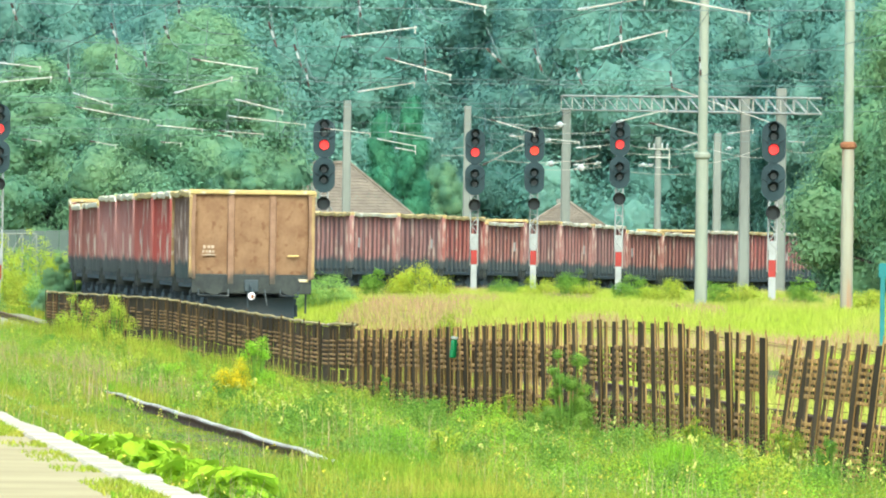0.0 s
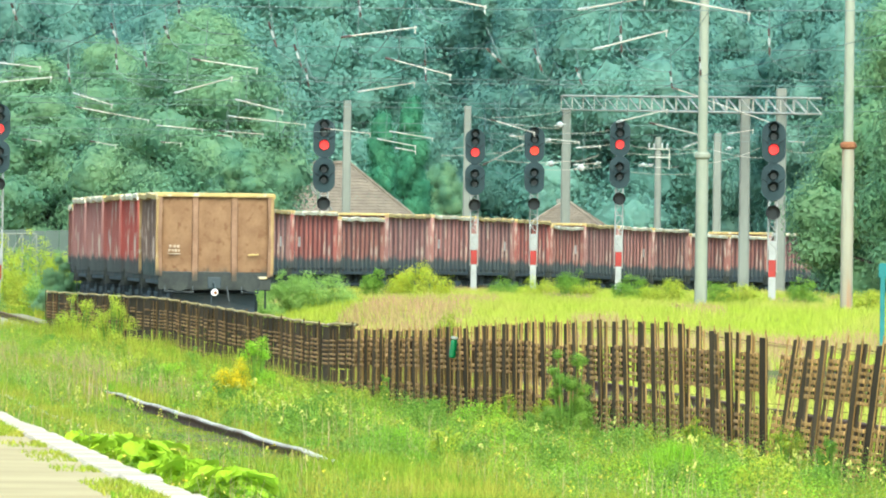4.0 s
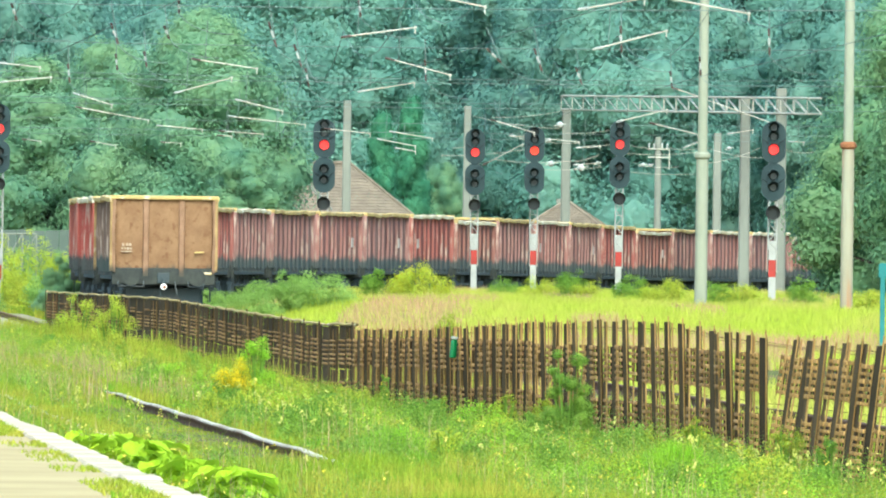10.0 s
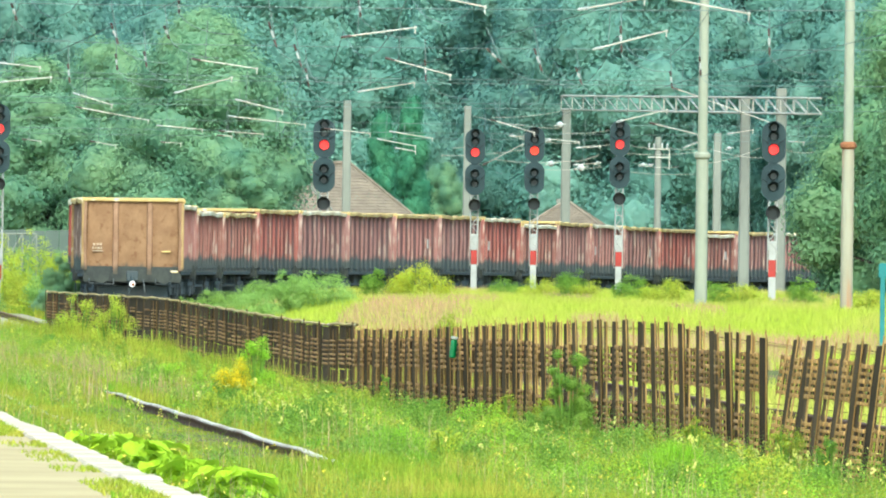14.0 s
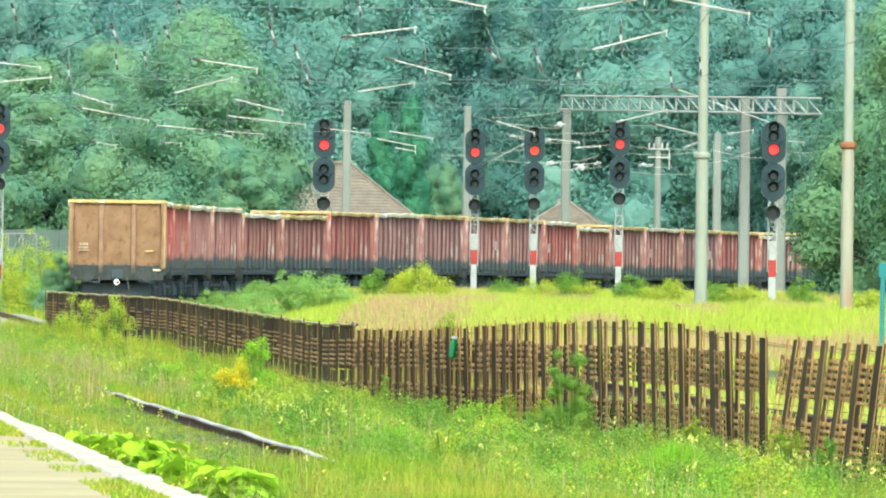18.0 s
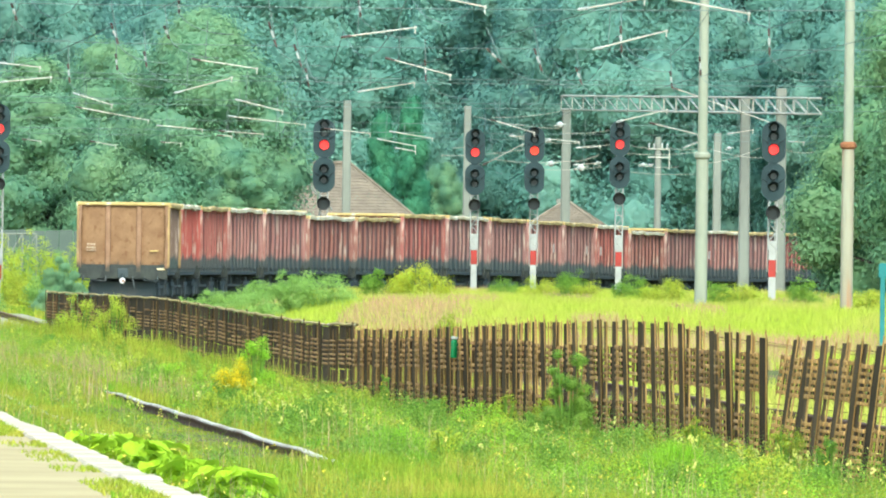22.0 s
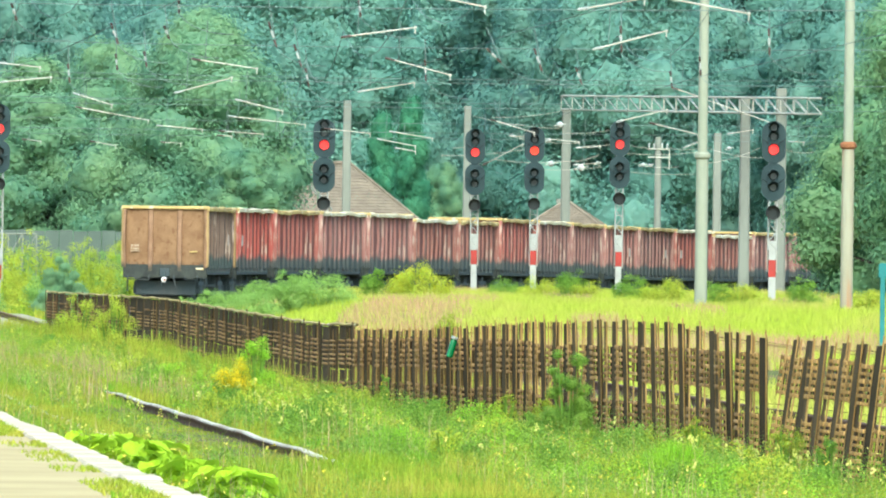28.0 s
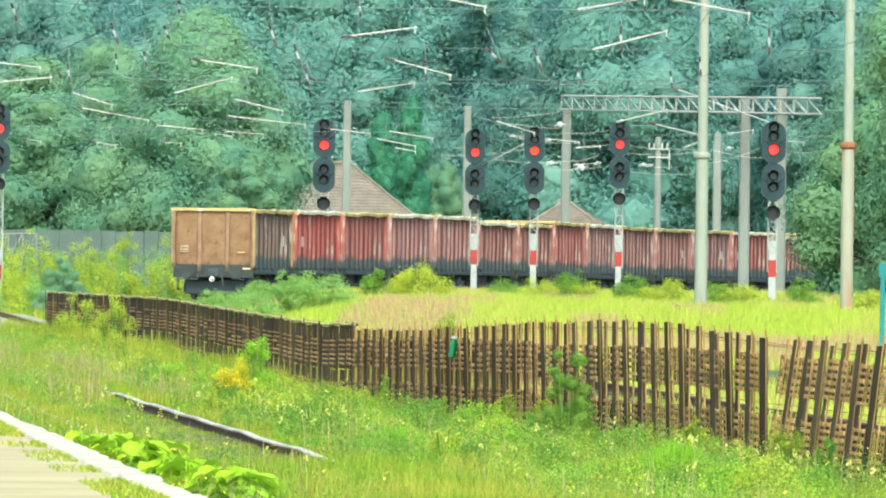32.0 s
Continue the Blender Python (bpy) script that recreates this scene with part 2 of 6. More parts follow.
def tube(bm, pts, r, n=4):
    """One connected tube through the points."""
    pts = [Vector(p) for p in pts]
    rings = []
    for i, p in enumerate(pts):
        d = (pts[min(i + 1, len(pts) - 1)] - pts[max(i - 1, 0)]).normalized()
        u = d.cross(Vector((0.31, 0.17, 0.93))).normalized()
        v = d.cross(u)
        rings.append([bm.verts.new(p + (u * math.cos(k * math.tau / n) + v * math.sin(k * math.tau / n)) * r) for k in range(n)])
    for a, b in zip(rings, rings[1:]):
        for k in range(n):
            bm.faces.new((a[k], a[(k + 1) % n], b[(k + 1) % n], b[k]))
    return bm


def soup(name, verts, faces, mat, smooth=False):
    """One mesh from arrays of corners, with equal-sided faces."""
    me = bpy.data.meshes.new(name)
    verts, faces = np.asarray(verts, dtype=np.float32), np.asarray(faces, dtype=np.int32)
    k = faces.shape[1]
    me.vertices.add(len(verts))
    me.vertices.foreach_set("co", verts.ravel())
    me.loops.add(faces.size)
    me.loops.foreach_set("vertex_index", faces.ravel())
    me.polygons.add(len(faces))
    me.polygons.foreach_set("loop_start", np.arange(0, faces.size, k, dtype=np.int32))
    me.update(calc_edges=True)
    me.materials.append(mat)
    return me


def empty(name, m=None):
    ob = new(name)
    ob.empty_display_size = 0.3
    if m is not None:
        ob.matrix_world = m
    return ob


rng = np.random.default_rng(7)

# ---- the plan ----
KNOTS = (0, 40, 80, 110, 140, 170, 200, 240, 290, 360, 560)
BENDS = (-0.0471, -0.0512, -0.0554, -0.0196, 0.0206, 0.0628, 0.1133, 0.1155, 0.1018, 0.1527, 0.2228)
LINE_S = np.arange(-300, 800, 1.0)
LINE_H = np.interp(LINE_S, KNOTS, BENDS)
LINE_X = np.cumsum(np.sin(LINE_H))
LINE_Y = np.cumsum(np.cos(LINE_H))
LINE_X += -4.44 - LINE_X[300]
LINE_Y += 362.5 - LINE_Y[300]
DRIFT = np.interp(LINE_S, (-300, 0, 20, 45, 70, 85, 100, 120, 135, 157, 168, 180, 213, 260, 800), (0.1, 0.1, 0.1, 0.075, 0.066, 0.044, 0.014, -0.015, -0.05, -0.142, -0.168, -0.165, -0.15, 0, 0))
LINE_X[12:-12] += np.convolve(DRIFT, np.ones(25) / 25, "valid")
LINE_Z = np.interp(LINE_S, (20, 50, 120, 160, 200, 240, 280, 320, 360), (0, 0.03, 0.035, 0.01, 0, 0, -0.11, -0.27, -0.34))


def on_line(s):
    return Vector((np.interp(s, LINE_S, LINE_X), np.interp(s, LINE_S, LINE_Y), np.interp(s, LINE_S, LINE_Z)))


def line_x(y):
    return np.interp(y, LINE_Y, LINE_X)


def siding_x(y):
    return -2.27 - 0.052 * (np.asarray(y) - 173.6)


def platform_x(y):
    return 3.9 - 0.0533 * np.asarray(y)


FENCE_Y = (60, 141, 154, 222, 299, 350)
FENCE_X = (8.3, 3.65, 2.95, -1.68, -5.2, -8.7)


def fence_x(y):
    return np.interp(y, FENCE_Y, FENCE_X)


def step(a, b, v):
    t = np.clip((np.asarray(v, dtype=float) - a) / (b - a), 0, 1)
    return t * t * (3 - 2 * t)


def ground_z(x, y):
    x, y = np.asarray(x, dtype=float), np.asarray(y, dtype=float)
    base = -0.16 - 0.14 * step(150, 225, y) * step(1.2, 2.8, x - siding_x(y)) + 0.035 * np.sin(x * 0.9 + y * 0.11) * np.sin(y * 0.07)
    off = x - line_x(y)
    mound = 0.68 * step(300, 430, y) * (1 - step(560, 640, y)) * step(2.2, 6.0, off)
    far = -0.1 * step(620, 700, y)
    hill = 9 * step(900, 1300, y) + 130 * step(1250, 2600, y)
    return base + mound + far + hill


# ---- ground ----
def build_ground():
    ys = np.concatenate([np.linspace(-900, 60, 12), np.arange(80, 700, 2.5), np.arange(700, 1000, 12), np.linspace(1000, 4200, 40)])
    xs = np.concatenate([np.linspace(-1800, -60, 14), np.arange(-50, -20, 3), np.arange(-20, 24, 0.7), np.arange(24, 60, 3), np.linspace(62, 1800, 14)])
    X, Y = np.meshgrid(xs, ys)
    Z = ground_z(X, Y)
    a = np.arange(len(ys) * len(xs)).reshape(len(ys), len(xs))
    faces = np.stack([a[:-1, :-1], a[:-1, 1:], a[1:, 1:], a[1:, :-1]], -1).reshape(-1, 4)
    ob = new("ground", soup("ground", np.stack([X, Y, Z], -1).reshape(-1, 3), faces, M_GROUND))
    tagged(ob, "green weedy earth between the tracks rising to wooded hills", "ground", kind="structure")


build_ground()


def ribbon(name, mat, ss, section, label, cat, path=on_line, kind="structure"):
    """A strip of constant section swept along the line."""
    rows = []
    for i, s in enumerate(ss):
        p, q = path(s), path(s + 0.5)
        h = (q - p).normalized()
        n = Vector((h.y, -h.x, 0))
        rows.append([(p + n * u + Vector((0, 0, w)))[:] for u, w in section])
    k = len(section)
    v = np.array(rows).reshape(-1, 3)
    a = np.arange(len(ss) * k).reshape(len(ss), k)
    f = np.stack([a[:-1, :-1], a[:-1, 1:], a[1:, 1:], a[1:, :-1]], -1).reshape(-1, 4)
    ob = new(name, soup(name, v, f, mat))
    return tagged(ob, label, cat, kind=kind)


def rail_section(u):
    return [(u - 0.07, -0.17), (u - 0.07, -0.15), (u - 0.012, -0.13), (u - 0.012, -0.045), (u - 0.036, -0.04), (u - 0.036, -0.004), (u - 0.028, 0.0), (u + 0.028, 0.0), (u + 0.036, -0.004), (u + 0.036, -0.04), (u + 0.012, -0.045), (u + 0.012, -0.13), (u + 0.07, -0.15), (u + 0.07, -0.17)]


SS = np.arange(-250, 700, 4.0)
ribbon("main_track_ballast", M_BALLAST, SS, [(-2.6, -0.75), (-1.7, -0.2), (1.7, -0.2), (2.6, -0.75)], "grey stone ballast bed under the running line", "ballast")
for u in (-0.7535, 0.7535):
    ribbon("running_rail", M_RAIL, SS, rail_section(u), "rusty steel running rail on the ballast bed", "rail")


def siding(s):
    return Vector((siding_x(100 + s) + 0.012 * math.sin(s * 0.36), 100 + s, -0.05 + 0.007 * math.sin(s * 0.47) + 0.004 * math.sin(s * 0.9 + 1)))


for u in (0.0, -1.507):
    sunk = 0.0 if u == 0.0 else -0.045
    ribbon("siding_rail", M_RAIL, np.arange(0, 300, 2.0), [(a, b + sunk) for a, b in rail_section(u)], "old rusty rail of an overgrown siding", "rail", siding)
    ribbon("rail_head", M_RAILTOP, np.arange(0, 300, 2.0), [(u - 0.038, sunk - 0.014), (u - 0.034, sunk + 0.003), (u + 0.034, sunk + 0.003), (u + 0.038, sunk - 0.014)], "pale worn head of the siding rail", "rail", siding)


def loop(s):
    return Vector((-10.3 - 0.043 * (s - 60), 340 + s, 0.02))


ribbon("loop_track_ballast", M_BALLAST_PALE, np.arange(0, 260, 4.0), [(-3.3, -0.5), (-2.2, -0.14), (0.9, -0.14), (1.8, -0.5)], "pale gravelly bed of the loop track", "ballast", loop)
for u in (0.0, -1.507):
    ribbon("loop_rail", M_RAIL, np.arange(0, 260, 4.0), rail_section(u), "rusty rail of the loop track", "rail", loop)


# ---- platform ----
def build_platform():
    ys = np.arange(-40, 215, 1.2)
    deck = empty("platform", Matrix.Translation((float(platform_x(130)), 130, 0)))
    bm = bmesh.new()
    prev = None
    for y in ys:
        x = float(platform_x(y)) - 0.27
        row = [bm.verts.new((x + u - float(platform_x(130)), y - 130, z)) for u, z in ((-9.0, 0.325), (0.0, 0.325), (0.02, -0.4))]
        if prev:
            for i in range(2):
                bm.faces.new((prev[i], prev[i + 1], row[i + 1], row[i]))
        prev = row
    part("deck", bm, M_PLATFORM, deck)
    r = random.Random(3)
    for i in range(len(ys) - 1):
        y0, y1 = ys[i], ys[i + 1] - 0.012
        bm = bmesh.new()
        j = r.uniform(-0.015, 0.015)
        box(bm, -0.28, 0.0, 0, y1 - y0, -0.35, 0.345 + r.uniform(-0.012, 0.012), 0.02)
        for vv in bm.verts:
            vv.co.x += -0.0533 * vv.co.y + j
        k = part("kerb_stone", bm, M_KERB, deck)
        k.location = (float(platform_x(y0)) - float(platform_x(130)), y0 - 130, 0)
    tagged(deck, "worn pale concrete station platform with whitewashed kerb stones", "platform", kind="structure")


build_platform()


# ---- the train ----
LENGTH, BODY, WIDTH = 14.04, 12.9, 2.85
PAINTS = {
    "brown": ((0.12, 0.08, 0.06), (0.16, 0.105, 0.078)),
    "scarlet": ((0.38, 0.06, 0.045), (0.30, 0.062, 0.048)),
    "red": ((0.32, 0.085, 0.068), (0.25, 0.078, 0.062)),
    "pink": ((0.34, 0.165, 0.14), (0.25, 0.095, 0.08)),
    "maroon": ((0.20, 0.075, 0.06), (0.28, 0.11, 0.085)),
    "dull": ((0.29, 0.145, 0.125), (0.20, 0.09, 0.08)),
}
# soot colour with a teal lift for haze, then the band's heights
HAZED_SOOT = (0.05, 0.074, 0.071, 1.76, 1.96)
# sheets: paint darkened for the shade between posts, plus worn streaks and soot
M_SIDE_SHADED = {k: material(k + "_wagon_paint_shaded", tuple(c * 0.58 for c in a), tuple(c * 0.6 for c in b), scale=0.9, fine=14, stretch=(1, 1.8, 0.16), dirt=(0.34, 0.23, 0.18), dirt_at=0.58, soot=HAZED_SOOT) for k, (a, b) in PAINTS.items()}
# posts: the same paint lightened as their lit faces, plus chalky wear
M_RIB_LIT = {k: material(k + "_wagon_post_paint_lit", tuple(c * 0.95 + q for c, q in zip(a, (0.055, 0.038, 0.032))), tuple(c + q for c, q in zip(b, (0.05, 0.035, 0.028))), scale=1.5, fine=14, stretch=(1, 1.4, 0.28), dirt=(0.50, 0.38, 0.30), dirt_at=0.58, soot=HAZED_SOOT) for k, (a, b) in PAINTS.items()}
M_CODE = material("chalk_lettering", (0.55, 0.44, 0.32), (0.40, 0.27, 0.16), scale=8, fine=40, bump=0)
M_PATCH = material("white_data_panel", (0.50, 0.46, 0.42), (0.34, 0.26, 0.22), scale=2, fine=20, bump=0)

POSTS = [0.08, 1.62, 3.1, 4.55, 5.72, 7.18, 8.35, 9.8, 11.28, 12.82]


def wagon(paint, top, seed, tail):
    """An open high-sided wagon: x across, y forwards along the train from the rear end, z up from the rail."""
    r = random.Random(seed)
    w = empty("open_wagon")
    hw = WIDTH / 2
    side_m, rib_m = M_SIDE_SHADED[paint], M_RIB_LIT[paint]
    end_m = M_END if tail else side_m
    floor = 1.30
    for sx in (-1, 1):
        # side sheet, dented and bulging between its posts
        bm = bmesh.new()
        cols = []
        n = 52
        bulge = [r.uniform(-0.02, 0.07) for _ in POSTS]
        for i in range(n + 1):
            y = 0.06 + (BODY - 0.12) * i / n
            k = max(j for j, p in enumerate(POSTS) if p <= y + 0.03) if y > 0.06 else 0
            k = min(k, len(POSTS) - 2)
            f = (y - POSTS[k]) / (POSTS[k + 1] - POSTS[k])
            row = []
            for j in range(6):
                g = j / 5
                d = bulge[k] * math.sin(math.pi * max(0, min(1, f))) * math.sin(math.pi * (0.15 + 0.8 * g))
                row.append((sx * (hw - 0.14 + d), y, floor - 0.06 + (top - floor) * g))
            cols.append([bm.verts.new(c) for c in row] + [bm.verts.new((c[0] - sx * 0.03, c[1], c[2])) for c in row[::-1]])
        for a, b in zip(cols, cols[1:]):
            for j in range(12):
                bm.faces.new((a[j], a[(j + 1) % 12], b[(j + 1) % 12], b[j]))
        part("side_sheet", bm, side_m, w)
        for j, y in enumerate(POSTS):
            bm = bmesh.new()
            lean = r.uniform(-0.09, 0.09)
            wide = 0.10 if 0 < j < len(POSTS) - 1 else 0.13
            y = min(max(y, 0.07), BODY - 0.07)
            vs = []
            for z, dy, dx in ((floor - 0.12, 0, 0.0), (floor + 0.35, lean * 0.2, 0.01), ((floor + top) / 2, lean, r.uniform(0.0, 0.03)), (top - 0.1, lean * 0.5, 0.0)):
                vs.append([bm.verts.new((sx * u, y + dy + v, z)) for u, v in ((hw - 0.15 + dx, -wide), (hw - 0.075 + dx, -wide * 0.75), (hw - 0.075 + dx, wide * 0.75), (hw - 0.15 + dx, wide))])
            for a, b in zip(vs, vs[1:]):
                for q in range(4):
                    bm.faces.new((a[q], a[(q + 1) % 4], b[(q + 1) % 4], b[q]))
            bm.faces.new(vs[0][::-1])
            bm.faces.new(vs[-1])
            part("side_post", bm, M_POST if tail and j == 0 else rib_m, w, "faded side post with worn paint, toned as lit" if j == 0 else "")
        # top rim, sagging and knocked about
        bm = bmesh.new()
        rows = []
        sag = [r.uniform(-0.05, 0.03) for _ in range(14)]
        for i in range(27):
            y = BODY * i / 26
            dz = np.interp(i / 2, range(14), sag)
            dx = r.uniform(-0.012, 0.012)
            rows.append([bm.verts.new((sx * (hw - 0.06 + u + dx), y, top + v + dz)) for u, v in ((-0.08, -0.12), (0.075, -0.12), (0.085, -0.02), (0.05, 0.0), (-0.08, 0.0))])
        for a, b in zip(rows, rows[1:]):
            for q in range(5):
                bm.faces.new((a[q], a[(q + 1) % 5], b[(q + 1) % 5], b[q]))
        bm.faces.new(rows[0][::-1])
        bm.faces.new(rows[-1])
        part("top_rim", bm, M_CAPW if r.random() < 0.75 and not tail else M_CAP, w, "chalky worn top rim")
        # underframe side beam with brackets
        bm = bmesh.new()
        box(bm, sx * (hw - 0.22) - 0.05, sx * (hw - 0.22) + 0.05, 0.15, BODY - 0.15, 0.98, floor - 0.06, 0.01)
        for y in POSTS[1:-1]:
            box(bm, sx * (hw - 0.12) - 0.05, sx * (hw - 0.12) + 0.05, y - 0.05, y + 0.05, 1.08, floor - 0.1)
        part("sole_bar", bm, M_BLACK, w)
        # a pale data panel on the side
        y = POSTS[r.choice((1, 7))] + 0.45
        if r.random() < 0.35:
            bm = bmesh.new()
            box(bm, sx * (hw - 0.155), sx * (hw - 0.075), y, y + 0.5, 1.95, 2.3)
            part("data_panel", bm, M_PATCH, w, "pale stencilled data panel")
        bm = bmesh.new()
        lx = sx * (hw - 0.16)
        for q in range(3):
            rod(bm, (lx, 0.5, 1.0 - 0.28 * q), (lx, 0.95, 1.0 - 0.28 * q), 0.014, n=5)
        rod(bm, (lx, 0.5, 1.15), (lx, 0.5, 0.42), 0.014, n=5)
        rod(bm, (lx, 0.95, 1.15), (lx, 0.95, 0.42), 0.014, n=5)
        part("step_ladder", bm, M_BLACK, w)
    for ey, sy in ((0.0, 1), (BODY, -1)):
        # end wall: sheet in three bays, two channel posts, corner posts, rim
        bm = bmesh.new()
        nx, nz = 24, 12
        grid = []
        for i in range(nx + 1):
            u = -hw + 0.10 + (WIDTH - 0.20) * i / nx
            bay = (i % 8) / 8
            col = []
            for j in range(nz + 1):
                g = j / nz
                d = 0.045 * math.sin(math.pi * bay) * math.sin(math.pi * g) + r.uniform(-0.006, 0.006)
                col.append(bm.verts.new((u, ey + sy * (0.09 - d), floor + (top - floor - 0.06) * g)))
            grid.append(col)
        for i in range(nx):
            for j in range(nz):
                bm.faces.new((grid[i][j], grid[i + 1][j], grid[i + 1][j + 1], grid[i][j + 1]))
        part("end_sheet", bm, end_m, w, "dented rusty orange end wall" if tail and ey == 0 else "")
        for u in (-0.475, 0.475):
            bm = bmesh.new()
            vs = []
            for z, d in ((floor - 0.22, 0.07), (floor + 0.5, 0.07), (floor + 1.2, 0.06), (top - 0.06, 0.03)):
                vs.append([bm.verts.new((u + a, ey + sy * (0.075 - b), z)) for a, b in ((-0.085, 0.0), (-0.06, d), (0.06, d), (0.085, 0.0))])
            for a, b in zip(vs, vs[1:]):
                for q in range(3):
                    bm.faces.new((a[q], a[q + 1], b[q + 1], b[q]))
            bm.faces.new(vs[0])
            bm.faces.new(vs[-1])
            part("end_post", bm, M_POST if tail else rib_m, w)
        for u in (-1, 1):
            bm = bmesh.new()
            box(bm, u * (hw - 0.05) - 0.055, u * (hw - 0.05) + 0.055, min(ey, ey + sy * 0.14), max(ey, ey + sy * 0.14), floor - 0.1, top - 0.05, 0.02)
            part("corner_post", bm, M_CORNER if tail else rib_m, w, "pale ochre corner post" if tail else "")
        bm = bmesh.new()
        box(bm, -hw - 0.02, hw + 0.02, min(ey - sy * 0.02, ey + sy * 0.16), max(ey - sy * 0.02, ey + sy * 0.16), top - 0.09, top + 0.015, 0.02)
        part("end_rim", bm, M_CAP, w, "yellowed worn top rim")
        # buffer beam, buffers, drawgear
        bm = bmesh.new()
        box(bm, -hw + 0.06, hw - 0.06, min(ey + sy * 0.02, ey + sy * 0.2), max(ey + sy * 0.02, ey + sy * 0.2), 0.86, floor - 0.012, 0.015)
        part("buffer_beam", bm, M_SOLE, w, "grimy grey buffer beam")
        for u in (-0.875, 0.875):
            bm = bmesh.new()
            a, b = (u, ey + sy * 0.04, 1.05), (u, ey - sy * 0.56, 1.05)
            lathe(bm, a, b, ((0, 0.17), (0.06, 0.17), (0.07, 0.12), (0.55, 0.11), (0.56, 0.085), (0.93, 0.085), (0.94, 0.22), (1.0, 0.225)), 14)
            part("buffer", bm, M_SOLE, w, "greasy round buffer")
        bm = bmesh.new()
        box(bm, -0.16, 0.16, min(ey, ey - sy * 0.06), max(ey, ey - sy * 0.06), 0.90, 1.18, 0.015)
        rod(bm, (0, ey, 1.04), (0, ey - sy * 0.28, 1.04), 0.045)
        rod(bm, (0, ey - sy * 0.24, 1.06), (0, ey - sy * 0.30, 0.72), 0.03)
        rod(bm, (-0.08, ey - sy * 0.26, 0.9), (-0.08, ey - sy * 0.2, 0.55), 0.02, n=6)
        rod(bm, (0.3, ey - sy * 0.06, 0.95), (0.36, ey - sy * 0.1, 0.6), 0.022, n=6)
        part("draw_hook", bm, M_BLACK, w)
    bm = bmesh.new()
    box(bm, -hw + 0.12, hw - 0.12, 0.1, BODY - 0.1, 1.2, 1.27)
    part("floor_deck", bm, M_BLACK, w)
    bm = bmesh.new()
    box(bm, -0.16, 0.16, 0.2, BODY - 0.2, 0.92, 1.2)
    box(bm, -0.9, 0.9, 5.6, 7.3, 0.62, 0.95, 0.03)
    rod(bm, (0.55, 4.2, 0.75), (0.55, 5.3, 0.75), 0.2, n=12)
    part("centre_sill", bm, M_BLACK, w)
    for sx in (-1, 1):
        bm = bmesh.new()
        box(bm, sx * 0.98 - 0.03, sx * 0.98 + 0.03, 3.7, 9.2, 0.58, 0.66, 0.01)
        box(bm, sx * 0.98 - 0.03, sx * 0.98 + 0.03, 3.7, 3.8, 0.58, 1.2)
        box(bm, sx * 0.98 - 0.03, sx * 0.98 + 0.03, 9.1, 9.2, 0.58, 1.2)
        for yy in (5.0, 6.45, 7.9):
            box(bm, sx * 0.98 - 0.025, sx * 0.98 + 0.025, yy - 0.04, yy + 0.04, 0.64, 1.1)
        part("side_truss", bm, M_BLACK, w)
    bm = bmesh.new()
    box(bm, -0.8, 0.8, 3.9, 4.6, 0.5, 1.0, 0.04)
    part("brake_gear", bm, M_BLACK, w)
    bm = bmesh.new()
    box(bm, -0.85, 0.4, 7.9, 8.9, 0.52, 0.98, 0.04)
    part("air_tank", bm, M_BLACK, w)
    for cy in (1.95, BODY - 1.95):
        bm = bmesh.new()
        for sx in (-1, 1):
            x = sx * 1.0
            box(bm, x - 0.06, x + 0.06, cy - 1.15, cy + 1.15, 0.62, 0.76, 0.02)
            box(bm, x - 0.07, x + 0.07, cy - 0.4, cy + 0.4, 0.34, 0.66, 0.03)
            for ay in (-0.9, 0.9):
                box(bm, x - 0.09, x + 0.09, cy + ay - 0.14, cy + ay + 0.14, 0.34, 0.62, 0.02)
        box(bm, -1.05, 1.05, cy - 0.22, cy + 0.22, 0.28, 0.92, 0.03)
        for by in (-1.42, 1.42):
            box(bm, -1.0, 1.0, cy + by - 0.05, cy + by + 0.05, 0.3, 0.78, 0.02)
        box(bm, -0.88, 0.88, cy - 0.62, cy - 0.5, 0.18, 0.5, 0.02)
        part("bogie_frame", bm, M_BLACK, w)
        for ay in (-0.9, 0.9):
            bm = bmesh.new()
            for sx in (-1, 1):
                lathe(bm, (sx * 0.69, 0, 0), (sx * 0.83, 0, 0), ((0, 0.475), (0.2, 0.475), (0.22, 0.45), (0.99, 0.445), (1.0, 0.42)), 22)
            rod(bm, (-1.0, 0, 0), (1.0, 0, 0), 0.08)
            for k in range(4):
                box(bm, 0.835, 0.845, -0.03, 0.03, 0.16, 0.36, m=Matrix.Rotation(k * math.pi / 2, 4, "X"))
            ws = part("wheelset", bm, M_BLACK, w)
            ws.location = (0, cy + ay, 0.46)
    if tail:
        bm = bmesh.new()
        lathe(bm, (0, -0.335, 0.81), (0, -0.305, 0.81), ((0, 0.075), (0.15, 0.085), (1, 0.085)), 20)
        d = part("tail_disc", bm, M_DISC, w, "round white tail board with a red spot")
        bm = bmesh.new()
        lathe(bm, (0.02, -0.343, 0.80), (0.02, -0.336, 0.80), ((0, 0.045), (1, 0.038)), 14)
        part("red_spot", bm, M_RUST, d)
        for i in range(4):
            bm = bmesh.new()
            box(bm, -1.12 + i * 0.075, -1.07 + i * 0.075, 0.0, 0.03, 1.78, 1.84)
            part("chalk_mark", bm, M_CODE, w, "pale unreadable chalk mark")
        for i in range(3):
            bm = bmesh.new()
            box(bm, -1.1 + i * 0.09, -1.035 + i * 0.09, 0.0, 0.03, 1.88, 1.95)
            part("chalk_mark", bm, M_CODE, w, "pale unreadable chalk mark")
        bm = bmesh.new()
